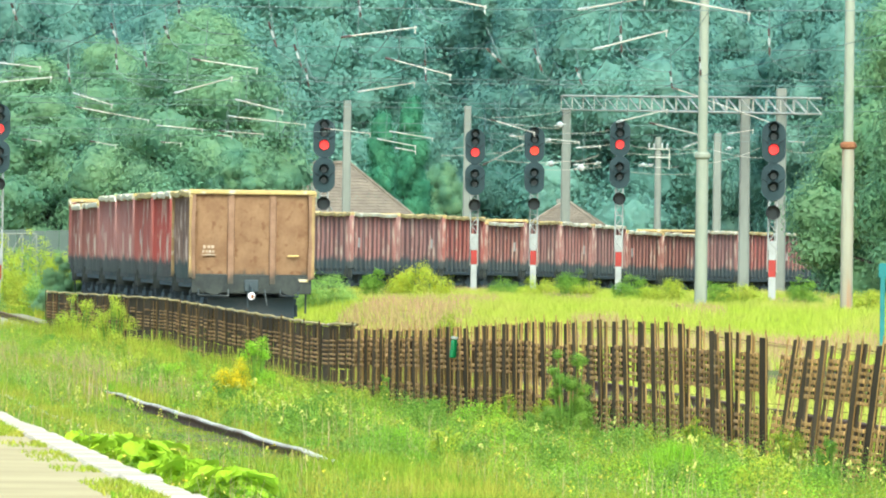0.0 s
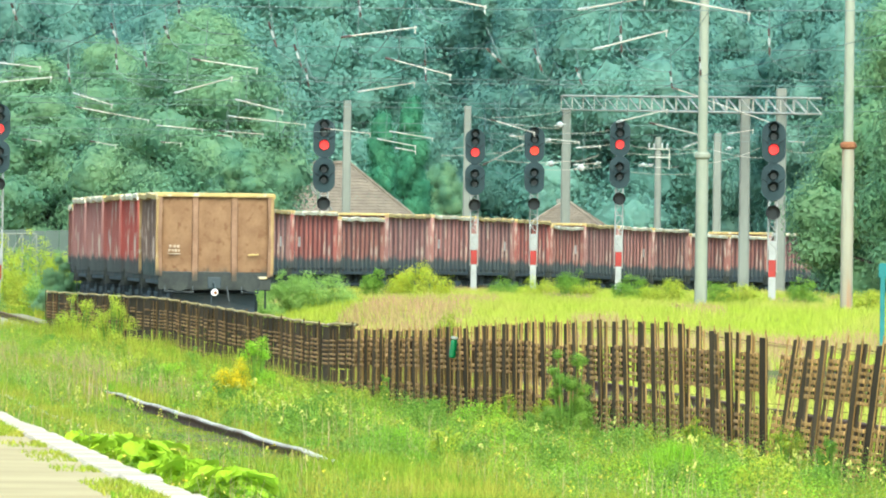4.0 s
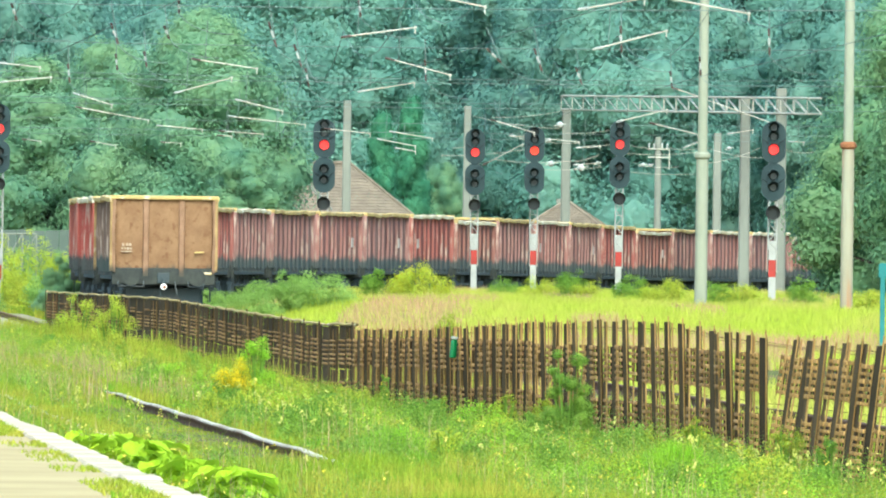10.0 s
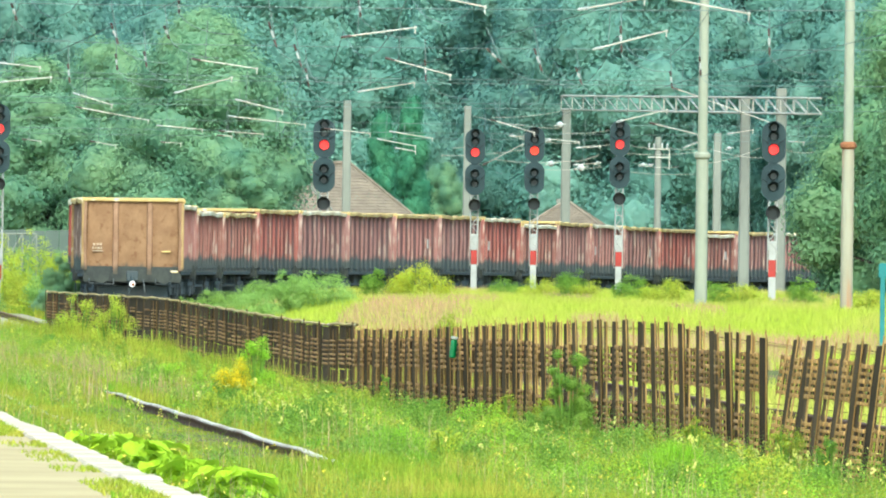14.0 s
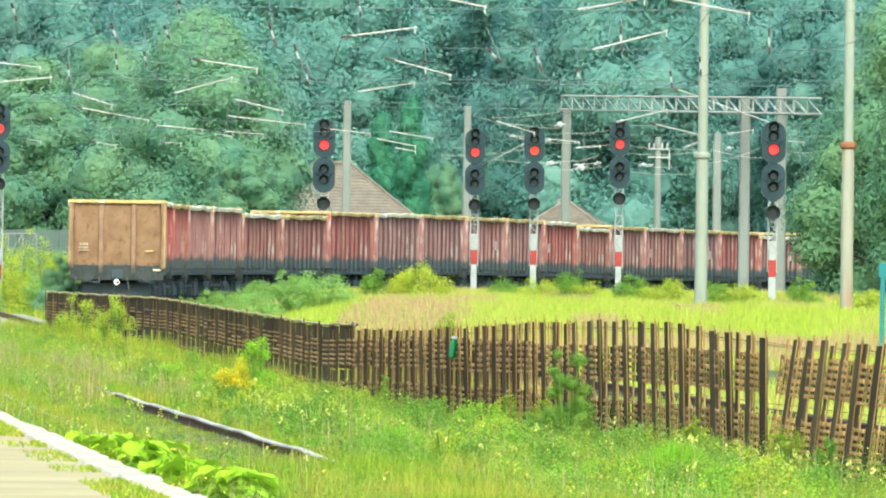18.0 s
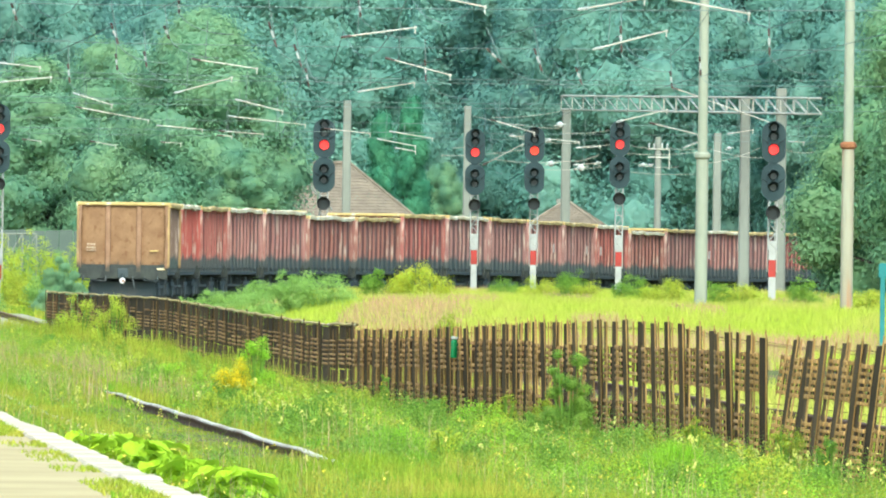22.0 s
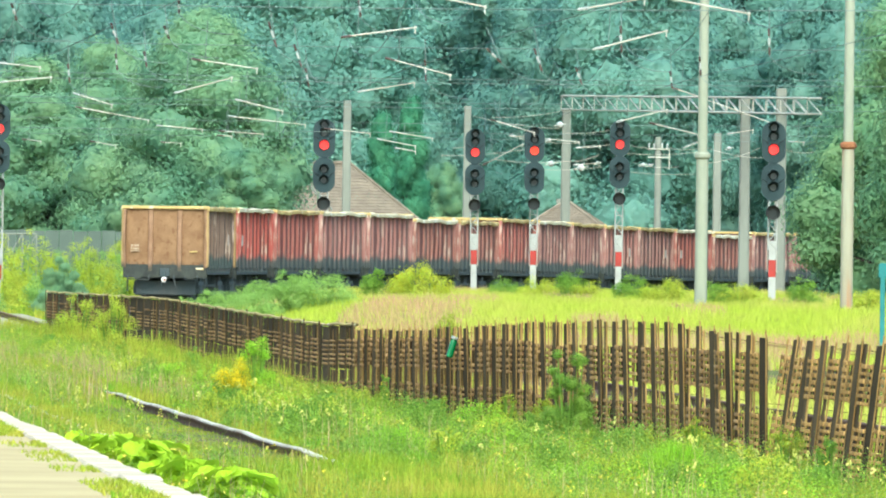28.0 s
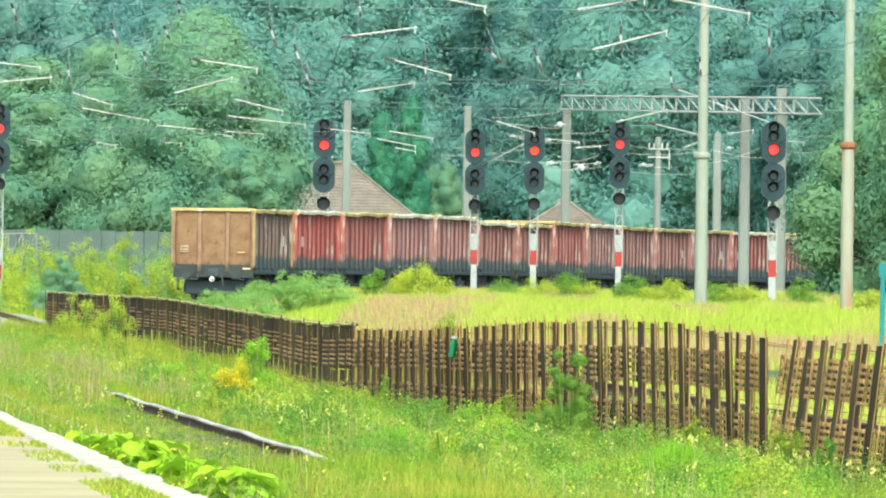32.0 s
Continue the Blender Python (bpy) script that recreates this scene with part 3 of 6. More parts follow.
        box(bm, -1.13, -0.82, 0.0, 0.03, 1.72, 1.745)
        part("chalk_mark", bm, M_CODE, w, "pale unreadable chalk mark")
        bm = bmesh.new()
        rod(bm, (0.83, -0.02, 1.72), (1.05, -0.02, 1.73), 0.022, n=6)
        rod(bm, (0.83, -0.02, 1.72), (0.83, 0.06, 1.72), 0.022, n=6)
        rod(bm, (1.05, -0.02, 1.73), (1.05, 0.06, 1.73), 0.022, n=6)
        part("grab_handle", bm, M_CAP, w, "yellowed grab handle")
        for u, c in ((-0.86, 0.34), (0.86, 0.2)):
            bm = bmesh.new()
            rod(bm, (u - c, -0.05, 0.82), (u + c, -0.05, 0.80), 0.02, n=6)
            rod(bm, (u - c, -0.05, 0.82), (u - c, 0.03, 0.95), 0.018, n=6)
            rod(bm, (u + c, -0.05, 0.80), (u + c, 0.03, 0.95), 0.018, n=6)
            part("shunter_rail", bm, M_BLACK, w)
        bm = bmesh.new()
        box(bm, 1.0, 1.28, -0.02, 0.03, 1.14, 1.2)
        part("lamp_bracket", bm, M_CAP, w, "yellow lamp bracket")
    return w


TRAIN = []
COLOURS = ["brown", "scarlet", "red", "pink", "pink", "maroon", "maroon", "red", "dull", "dull", "pink", "dull", "red", "maroon", "dull", "pink", "dull", "red", "maroon", "dull", "pink", "dull", "maroon", "maroon", "dull", "red", "pink", "dull", "dull"]
LOWER = {5, 6, 13, 18, 22, 23}
SAY = {"brown": "grimy brown", "scarlet": "bright red", "red": "faded red", "pink": "sun-bleached red", "maroon": "dark maroon", "dull": "dull pinkish brown"}
for i, c in enumerate(COLOURS):
    wag = wagon(c, 3.03 if i in LOWER else 3.2, 40 + i, i == 0)
    if i == 0:
        text = "grimy open freight wagon with a rusty orange end wall"
    else:
        text = ("low-sided " if i in LOWER else "high-sided ") + SAY[c] + " open freight wagon with worn yellow top rim"
    tagged(wag, text, "freight wagon", "wagons of the train")
    TRAIN.append(wag)


def run(t):
    return 6.177 * t - 0.0174 * t * t


def wagon_pose(i, t):
    s = run(t) + i * LENGTH
    a, b = on_line(s), on_line(s + BODY)
    d = b - a
    return Matrix.Translation(a) @ Matrix.Rotation(math.atan2(-d.x, d.y), 4, "Z") @ Matrix.Rotation(math.atan2(d.z, d.y), 4, "X")


for i, wag in enumerate(TRAIN):
    wag.matrix_world = wagon_pose(i, 0)


# ---- the fence of scrap steel strips ----
def fence_z(y):
    return float(np.interp(y, (60, 141, 165, 222, 260, 300, 350), (-0.02, -0.02, -0.06, -0.36, -0.33, -0.29, -0.34)))


def build_fence():
    fence = empty("scrap_steel_fence", Matrix.Translation((2.95, 154, fence_z(154))))
    tagged(fence, "long rusty fence of dark posts and punched scrap-steel strips in weeds", "fence")
    base = fence.matrix_world.inverted()
    r = random.Random(11)

    def piece(name, mat, *dims):
        bm = bmesh.new()
        box(bm, *dims)
        me = bpy.data.meshes.new(name)
        bm.to_mesh(me)
        bm.free()
        me.materials.append(mat)
        return me

    rung = piece("strip", M_RUNG, -0.66, 0.66, -0.004, 0.014, -0.017, 0.017, 0.004)
    posts = piece("post", M_FPOST, -0.09, 0.09, -0.02, 0.024, -0.3, 1.25, 0.006)
    sheet = piece("backing_sheet", M_SLOT_SHADE, -0.64, 0.64, -0.004, 0.001, -0.195, 0.195)
    rods = piece("upright_rod", M_FROD, -0.012, 0.012, 0.006, 0.022, -0.2, 1.2, 0.004)
    face = piece("post", M_FPOST, -0.02, 0.03, 0.0, 1.0, -0.3, 1.0, 0.006)
    edge = piece("upright_rod", M_FROD, -0.03, 0.02, 0.0, 1.0, -0.3, 1.0, 0.003)
    flank = piece("plate", M_FPOST, 0.0, 1.0, -0.006, 0.004, -0.3, 0.985, 0.002)
    stile = piece("stile", M_FROD, -0.03, 0.03, 0.004, 0.012, -0.205, 0.205, 0.003)
    slim = piece("post", M_FPOST, -0.05, 0.05, -0.01, 0.014, -0.3, 1.24, 0.003)
    board = piece("plate", M_BROWN, 0.0, 1.0, -0.002, 0.003, 0.6, 1.19, 0.0)
    single = 0
    wires = [[], [], [], [], []]
    y = 131.0
    while y < 214:
        # one bay: post with its rusty angle, two punched bands with a rod between, tie wires
        long = float(np.interp(y, (131, 150, 168, 186, 214), (2.15, 1.95, 1.7, 1.6, 1.6))) * r.uniform(0.92, 1.08)
        if 150.2 < y < 152.6:
            long = 2.1
        x, x2 = float(fence_x(y)), float(fence_x(y + long))
        m = base @ Matrix.Translation((x, y, fence_z(y) + r.uniform(-0.01, 0.01))) @ Matrix.Rotation(math.atan2(long, x2 - x), 4, "Z")
        lean = float(np.interp(y, (131, 150.4, 151.2, 165, 214), (5.5, 7.0, -0.5, -1.6, -0.5))) + r.uniform(-1.2, 1.2)
        tilt = Matrix.Rotation(radians(lean), 4, "X") @ Matrix.Rotation(radians(r.uniform(-0.2, 0.2)), 4, "Y")
        wide = 0.5 * float(np.interp(y, (131, 160, 190, 214), (0.05, 0.042, 0.036, 0.03))) * r.uniform(0.85, 1.15)
        tall_z = float(np.interp(y, (140, 150, 157, 162, 179, 190, 200, 214), (1.2, 1.2, 1.24, 1.3, 1.3, 1.24, 1.19, 1.19)))
        shared("post", face, fence, m @ tilt @ Matrix.Diagonal((1, wide * (0.82 if y < 175 else 1.0), tall_z * r.uniform(0.98, 1.0), 1)))
        shared("upright_rod", edge, fence, m @ tilt @ Matrix.Translation((0, wide * r.uniform(0.2, 0.75), 0)) @ Matrix.Diagonal((1, 0.45 * wide, tall_z * r.uniform(1.01, 1.045), 1)))
        part_dark = float(np.interp(y, (131, 165, 185, 214), (0.4, 0.4, 0.44, 0.48))) * r.uniform(0.85, 1.15)
        shared("plate", flank, fence, m @ tilt @ Matrix.Diagonal((long * part_dark, 1, tall_z * r.uniform(0.975, 1.0), 1)))
        if r.random() < 0.5:
            shared("plate", flank, fence, m @ tilt @ Matrix.Translation((long * 0.86, 0, 0)) @ Matrix.Diagonal((long * 0.14, 1, tall_z * r.uniform(0.96, 1.0), 1)))
        cx, half = long * (0.5 + part_dark / 2), long * (0.5 - part_dark / 2)
        shared("upright_rod", rods, fence, m @ tilt @ Matrix.Translation((cx + r.uniform(-0.1, 0.1), 0, tall_z - 1.23)))
        if y > 184:
            shared("plate", board, fence, m @ tilt @ Matrix.Translation((long * 0.1, -0.03, -0.13)) @ Matrix.Diagonal((long * 0.82, 1, 1.0, 1)))
            shared("plate", board, fence, m @ tilt @ Matrix.Translation((long * 0.1, -0.03, -0.5)) @ Matrix.Diagonal((long * 0.82, 1, 0.8, 1)))
        if y > 172:
            for u in (0.25, 0.78):
                shared("upright_rod", rods, fence, m @ tilt @ Matrix.Translation((long * u + r.uniform(-0.1, 0.1), -0.03, tall_z - 1.22)))
        soupv, soupf = [], []
        for bz, count in ((0.82 if y < 180 else 0.85, 6), (0.21 if y < 180 else 0.26, 7)):
            bmid = bz + r.uniform(-0.012, 0.012)
            # added dark sheets behind the strips give the slots their shade
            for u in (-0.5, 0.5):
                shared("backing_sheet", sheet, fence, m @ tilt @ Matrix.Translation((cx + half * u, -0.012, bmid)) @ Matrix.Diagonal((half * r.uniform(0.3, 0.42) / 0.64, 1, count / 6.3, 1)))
            if y < 190:
                for u in (-0.95, 0.0, 0.95) if y < 166 else (0.0,):
                    shared("stile", stile, fence, m @ tilt @ Matrix.Translation((cx + half * u, 0, bmid)) @ Matrix.Diagonal((r.uniform(0.7, 1.2), 1, count / 6.2, 1)))
            for k in range(count):
                zz = bmid + (k - (count - 1) / 2) * 0.066
                for u in (-0.5, 0.5):
                    short = 0.36 if y < 176 else 0.32
                    mm = m @ tilt @ Matrix.Translation((cx + half * u + r.uniform(-0.04, 0.04), 0.006, zz + r.uniform(-0.005, 0.005))) @ Matrix.Rotation(radians(r.uniform(-0.15, 0.15)), 4, "Y") @ Matrix.Diagonal((half * short / 0.66, 1, r.uniform(0.8, 1.25), 1))
                    if r.random() < 0.05:
                        continue
                    if y <= 163 and single < 290:
                        shared("strip", rung, fence, mm)
                        single += 1
                        continue
                    o = len(soupv)
                    soupv.extend((mm @ v.co)[:] for v in rung.vertices)
                    for p in rung.polygons:
                        q = list(p.vertices)
                        soupf.extend((o + q[0], o + q[c], o + q[c + 1]) for c in range(1, len(q) - 1))
        if soupf:
            ob = new("punched_sheet", soup("punched_sheet", soupv, soupf, M_RUNGS))
            ob.parent = fence
            tagged(ob, "rusty punched steel sheet", kind="stuff")
        for k, wz in enumerate((0.49, 0.55, tall_z - 0.12, tall_z - 0.1, tall_z - 0.09)):
            wires[k].append(m @ tilt @ Vector((0, -0.03, wz + r.uniform(-0.008, 0.008))))
        y += long
    # the far stretch: even bays of brown sheet with six short strips above and seven below
    while y < 352:
        long = float(np.interp(y, (214, 235, 300, 352), (1.75, 2.3, 2.7, 3.0))) * r.uniform(0.93, 1.07)
        x, x2 = float(fence_x(y)), float(fence_x(y + long))
        z = fence_z(y) + r.uniform(-0.01, 0.01)
        tilt = Matrix.Rotation(radians(r.uniform(-1.3, 0.7)), 4, "X")
        m = base @ Matrix.Translation((x, y, z)) @ Matrix.Rotation(math.atan2(long, x2 - x), 4, "Z")
        shared("post", slim, fence, m @ tilt @ Matrix.Diagonal((r.uniform(0.8, 1.4), r.uniform(0.6, 1.15), r.uniform(0.97, 1.03), 1)))
        if r.random() < 0.3:
            shared("post", posts, fence, m @ tilt @ Matrix.Translation((0.25, 0, 0)) @ Matrix.Diagonal((1.0, 0.4, r.uniform(0.97, 1.0), 1)))
        cx = long * 0.54
        shared("plate", board, fence, m @ Matrix.Translation((long * 0.08, -0.02, r.uniform(0.0, 0.02))) @ Matrix.Diagonal((long * 0.9, 1, 1, 1)))
        shared("plate", board, fence, m @ Matrix.Translation((long * 0.08, -0.02, -0.59)) @ Matrix.Diagonal((long * r.uniform(0.78, 0.92), 1, 1.0, 1)))
        for u in (0.3, 0.72):
            shared("upright_rod", rods, fence, m @ tilt @ Matrix.Translation((long * (u + r.uniform(-0.06, 0.06)), -0.03, -0.02)) @ Matrix.Diagonal((1, 0.8, r.uniform(0.97, 1.02), 1)))
        soupv, soupf = [], []
        for bmid, count in ((0.84, 6), (0.24, 7)):
            for k in range(count):
                zz = bmid + (k - (count - 1) / 2) * 0.062
                mm = m @ tilt @ Matrix.Translation((cx + long * r.uniform(-0.02, 0.02), 0.0, zz)) @ Matrix.Diagonal((long * 0.29 / 0.66, 1, r.uniform(0.7, 0.95), 1))
                if r.random() < 0.06:
                    continue
                o = len(soupv)
                soupv.extend((mm @ v.co)[:] for v in rung.vertices)
                for p in rung.polygons:
                    q = list(p.vertices)
                    soupf.extend((o + q[0], o + q[c], o + q[c + 1]) for c in range(1, len(q) - 1))
        ob = new("punched_sheet", soup("punched_sheet", soupv, soupf, M_RUNGS))
        ob.parent = fence
        tagged(ob, "rusty punched steel sheet", kind="stuff")
        for k, wz in enumerate((0.46, 0.52, 1.0, 1.04, 1.15)):
            wires[k].append(m @ Vector((0, -0.02, wz + r.uniform(-0.008, 0.008))))
        y += long
    for pts in wires:
        part("tie_wire", tube(bmesh.new(), pts, 0.0025), M_FPOST, fence)
    # pale coping bar along the far stretch
    bm = bmesh.new()
    ys = np.arange(214, 352, 2.3)
    tube(bm, [base @ Vector((float(fence_x(a)), a, fence_z(a) + 1.225 + 0.012 * math.sin(a * 1.7))) for a in ys], 0.02, 6)
    part("top_bar", bm, M_CAP, fence, "pale weathered bar along the top")


build_fence()


# ---- signals ----
def signal(x, y, z_red, z0, amber=False, size=1.0, drop=0.0):
    """A colour-light signal: two oval backboards, a small lower lamp, a lattice mast banded white and red."""
    s = empty("railway_signal", Matrix.Translation((x, y, z0)) @ Matrix.Scale(size, 4))
    h = (z_red - z0) / size
    bm = bmesh.new()
    for u in (-0.12, 0.12):
        for v in (-0.1, 0.1):
            rod(bm, (u, v, 1.62), (u * 0.9, v, h + 0.5), 0.022, n=5)
    k, z = 0, 1.62
    while z < h + 0.3:
        a = 1 if k % 2 else -1
        rod(bm, (-0.12 * a, -0.1, z), (0.12 * a, -0.1, z + 0.26), 0.014, n=4)
        rod(bm, (-0.12 * a, 0.1, z), (0.12 * a, 0.1, z + 0.26), 0.014, n=4)
        z += 0.26
        k += 1
    part("lattice_mast", bm, M_WHITE, s, "white lattice mast")
    lo, hi = 1.06 - drop, 1.54 - drop
    for a, b, mt in ((-0.3, lo, M_WHITE), (lo, hi, M_RED), (hi, hi + 0.55, M_WHITE)):
        bm = bmesh.new()
        box(bm, -0.105, 0.105, -0.1, 0.1, a, b, 0.012)
        part("mast_band", bm, mt, s, "red band" if mt is M_RED else "white band")

    def board(zc, half, lamps, label):
        bm = bmesh.new()
        n = 28
        ring = []
        for i in range(n):
            t = i * math.tau / n
            cx, cz = math.cos(t) * 0.345, math.sin(t) * 0.345
            cz += math.copysign(half, math.sin(t))
            ring.append((cx, cz))
        fr = [bm.verts.new((a, -0.17, zc + b)) for a, b in ring]
        bk = [bm.verts.new((a, -0.13, zc + b)) for a, b in ring]
        bm.faces.new(fr[::-1])
        bm.faces.new(bk)
        for i in range(n):
            bm.faces.new((fr[i], fr[(i + 1) % n], bk[(i + 1) % n], bk[i]))
        bd = part("backboard", bm, M_SIGNAL, s, label)
        bm = bmesh.new()
        box(bm, -0.16, 0.16, -0.13, 0.08, zc - half - 0.1, zc + half + 0.1, 0.02)
        part("lamp_housing", bm, M_HOOD, bd)
        for dz, mt in lamps:
            bm = bmesh.new()
            lathe(bm, (0, -0.215, zc + dz), (0, -0.165, zc + dz), ((0, 0.10 if mt is M_LENS else 0.138), (1, 0.12 if mt is M_LENS else 0.15)), 18)
            part("lens", bm, mt, bd, "glowing red lamp" if mt is M_RED_LIGHT else "glowing amber-red lamp" if mt is M_AMBER_LIGHT else "unlit dark lens")
            bm = bmesh.new()
            n2 = 12
            out = []
            for i in range(n2 + 1):
                t = math.pi * (0.02 + 0.96 * i / n2)
                for rr, yy in ((0.165, -0.17), (0.155, -0.46)):
                    out.append(bm.verts.new((math.cos(t) * rr, yy, zc + dz + math.sin(t) * rr + (0.02 if yy < -0.4 else 0))))
            for i in range(n2):
                bm.faces.new((out[2 * i], out[2 * i + 2], out[2 * i + 3], out[2 * i + 1]))
            bmesh.ops.solidify(bm, geom=bm.faces[:], thickness=0.012)
            part("hood", bm, M_HOOD, bd)
        for sx in (-1, 1):
            bm = bmesh.new()
            rod(bm, (sx * 0.16, -0.2, zc - 0.02), (sx * 0.33, -0.32, zc + 0.09), 0.012, n=4)
            part("hood_stay", bm, M_HOOD, bd)

    red = M_AMBER_LIGHT if amber else M_RED_LIGHT
    board(h + 0.2, 0.26, ((-0.2, red), (0.16, M_LENS), (0.42, M_LENS)), "tall rounded dark signal backboard")
    board(h - 0.92, 0.2, ((0.16, M_LENS), (-0.16, M_LENS)), "lower rounded dark signal backboard")
    bm = bmesh.new()
    lathe(bm, (0, -0.32, h - 1.80), (0, -0.1, h - 1.80), ((0, 0.21), (0.3, 0.205), (0.8, 0.17), (1.0, 0.1)), 16)
    part("lower_lamp", bm, M_HOOD, s, "small round dark lower lamp")
    bm = bmesh.new()
    lathe(bm, (0, -0.33, h - 1.81), (0, -0.3255, h - 1.81), ((0, 0.12), (1, 0.12)), 14)
    part("lens", bm, M_LENS, s, "unlit dark lens")
    bm = bmesh.new()
    rim = []
    for i in range(19):
        t = math.pi * (-0.25 + 1.5 * i / 18)
        for rr, yy in ((0.212, -0.3), (0.205, -0.62)):
            rim.append(bm.verts.new((math.cos(t) * rr, yy, h - 1.80 + math.sin(t) * rr)))
    for i in range(18):
        bm.faces.new((rim[2 * i], rim[2 * i + 2], rim[2 * i + 3], rim[2 * i + 1]))
    bmesh.ops.solidify(bm, geom=bm.faces[:], thickness=0.012)
    part("hood", bm, M_HOOD, s)
    bm = bmesh.new()
    for sx in (-1, 1):
        rod(bm, (sx * 0.13, 0.22, 1.0), (sx * 0.13, 0.22, h - 0.1), 0.016, n=4)
    for i in range(int((h - 1.0) / 0.33)):
        rod(bm, (-0.13, 0.22, 1.1 + 0.33 * i), (0.13, 0.22, 1.1 + 0.33 * i), 0.012, n=4)
    part("rear_ladder", bm, M_STEEL, s)
    tagged(s, "dark two-head railway signal showing red on a white mast", "railway signal", "signals before the bend")
    return s


for x, y, z, hue in ((-4.508, 600, 5.782) + (2,), (1.056, 545, 5.246) + (0,), (3.052, 540, 5.299) + (1,), (5.824, 530, 5.479) + (0,), (9.38, 455, 4.889) + (3,), (-14.473, 520, 5.665) + (0,)):
    signal(x, y, z, float(ground_z(x, y)), hue == 1, 1.22 if hue == 2 else 1.0, 0.2 if hue == 3 else 0.0)


# ---- poles ----
def pole(name, x, y, top, r0, r1, mat, label, bands=(), square=False, arm=False, lower=None):
    z0 = float(ground_z(x, y)) - 0.3
    p = empty(name, Matrix.Translation((x, y, z0)))
    bm = bmesh.new()
    h = top - z0
    if square:
        vs = []
        for z, r in ((0, r0), (h, r1)):
            vs.append([bm.verts.new((a * r, b * r, z)) for a, b in ((-1, -0.7), (-0.7, -1), (0.7, -1), (1, -0.7), (1, 0.7), (0.7, 1), (-0.7, 1), (-1, 0.7))])
        for i in range(8):
            bm.faces.new((vs[0][i], vs[0][(i + 1) % 8], vs[1][(i + 1) % 8], vs[1][i]))
        bm.faces.new(vs[1])
    else:
        cut = (bands[0] - z0) / h if bands else 0.5
        lathe(bm, (0, 0, 0), (0, 0, h * cut), ((0, r0), (1, r0 * 0.97)), 16)
        low = part("lower_shaft", bm, lower or mat, p)
        bm = bmesh.new()
        lathe(bm, (0, 0, h * cut), (0, 0, h), ((0, r1 * 1.06), (1, r1)), 16)
    part("shaft", bm, mat, p)
    for z in bands:
        bm = bmesh.new()
        rr = r0 + (r1 - r0) * (z - z0) / h
        lathe(bm, (0, 0, z - z0 - 0.1), (0, 0, z - z0 + 0.1), ((0, rr + 0.02), (0.3, rr + 0.07), (0.7, rr + 0.07), (1, rr + 0.02)), 16)
        part("collar", bm, M_RUST if lower else mat, p, "rusty collar" if lower else "concrete collar")
    if arm:
        bm = bmesh.new()
        rod(bm, (-0.5, -r1, h - 0.6), (0.5, -r1, h - 0.6), 0.035, n=6)
        rod(bm, (-0.5, -r1, h - 1.0), (0.6, -r1, h - 1.0), 0.035, n=6)
        rod(bm, (0.55, -r1, h - 0.55), (0.55, -r1, h - 1.6), 0.03, n=6)
        part("cross_arm", bm, M_STEEL, p)
        for u in (-0.45, -0.2, 0.2, 0.45):
            bm = bmesh.new()
            lathe(bm, (u, -r1, h - 0.58), (u, -r1, h - 0.3), ((0, 0.03), (0.3, 0.055), (0.5, 0.03), (0.7, 0.05), (1, 0.02)), 8)
            part("insulator", bm, M_PORCELAIN, p)
    return tagged(p, label, "catenary pole", "poles")


_a, _b = (6.95, 430, 4.534), (10.492, 415, 4.757)
pole("lamp_pole", _a[0], _a[1], 9.5, 0.17, 0.125, M_CONCRETE, "pale round catenary pole with a collar standing in tall grass", (_a[2],))
pole("lamp_pole", _b[0], _b[1], 9.5, 0.165, 0.125, M_CONCRETE, "pale round pole with rusty collar and rust streaks below", (_b[2],), lower=M_STREAK)
for (x, y, z), w, sq, am in (((-4.636, 760, 8.948), 0.19, True, False), ((1.123, 780, 8.933), 0.18, True, False), ((10.576, 790, 7.608), 0.16, False, True), ((13.337, 780, 7.767), 0.19, True, False), ((13.478, 640, 8.542), 0.21, True, False)):
    pole("concrete_pole", x, y, z, w * 1.15, w, M_CONCRETE_OLD, "weathered grey concrete catenary pole", (), sq, am)


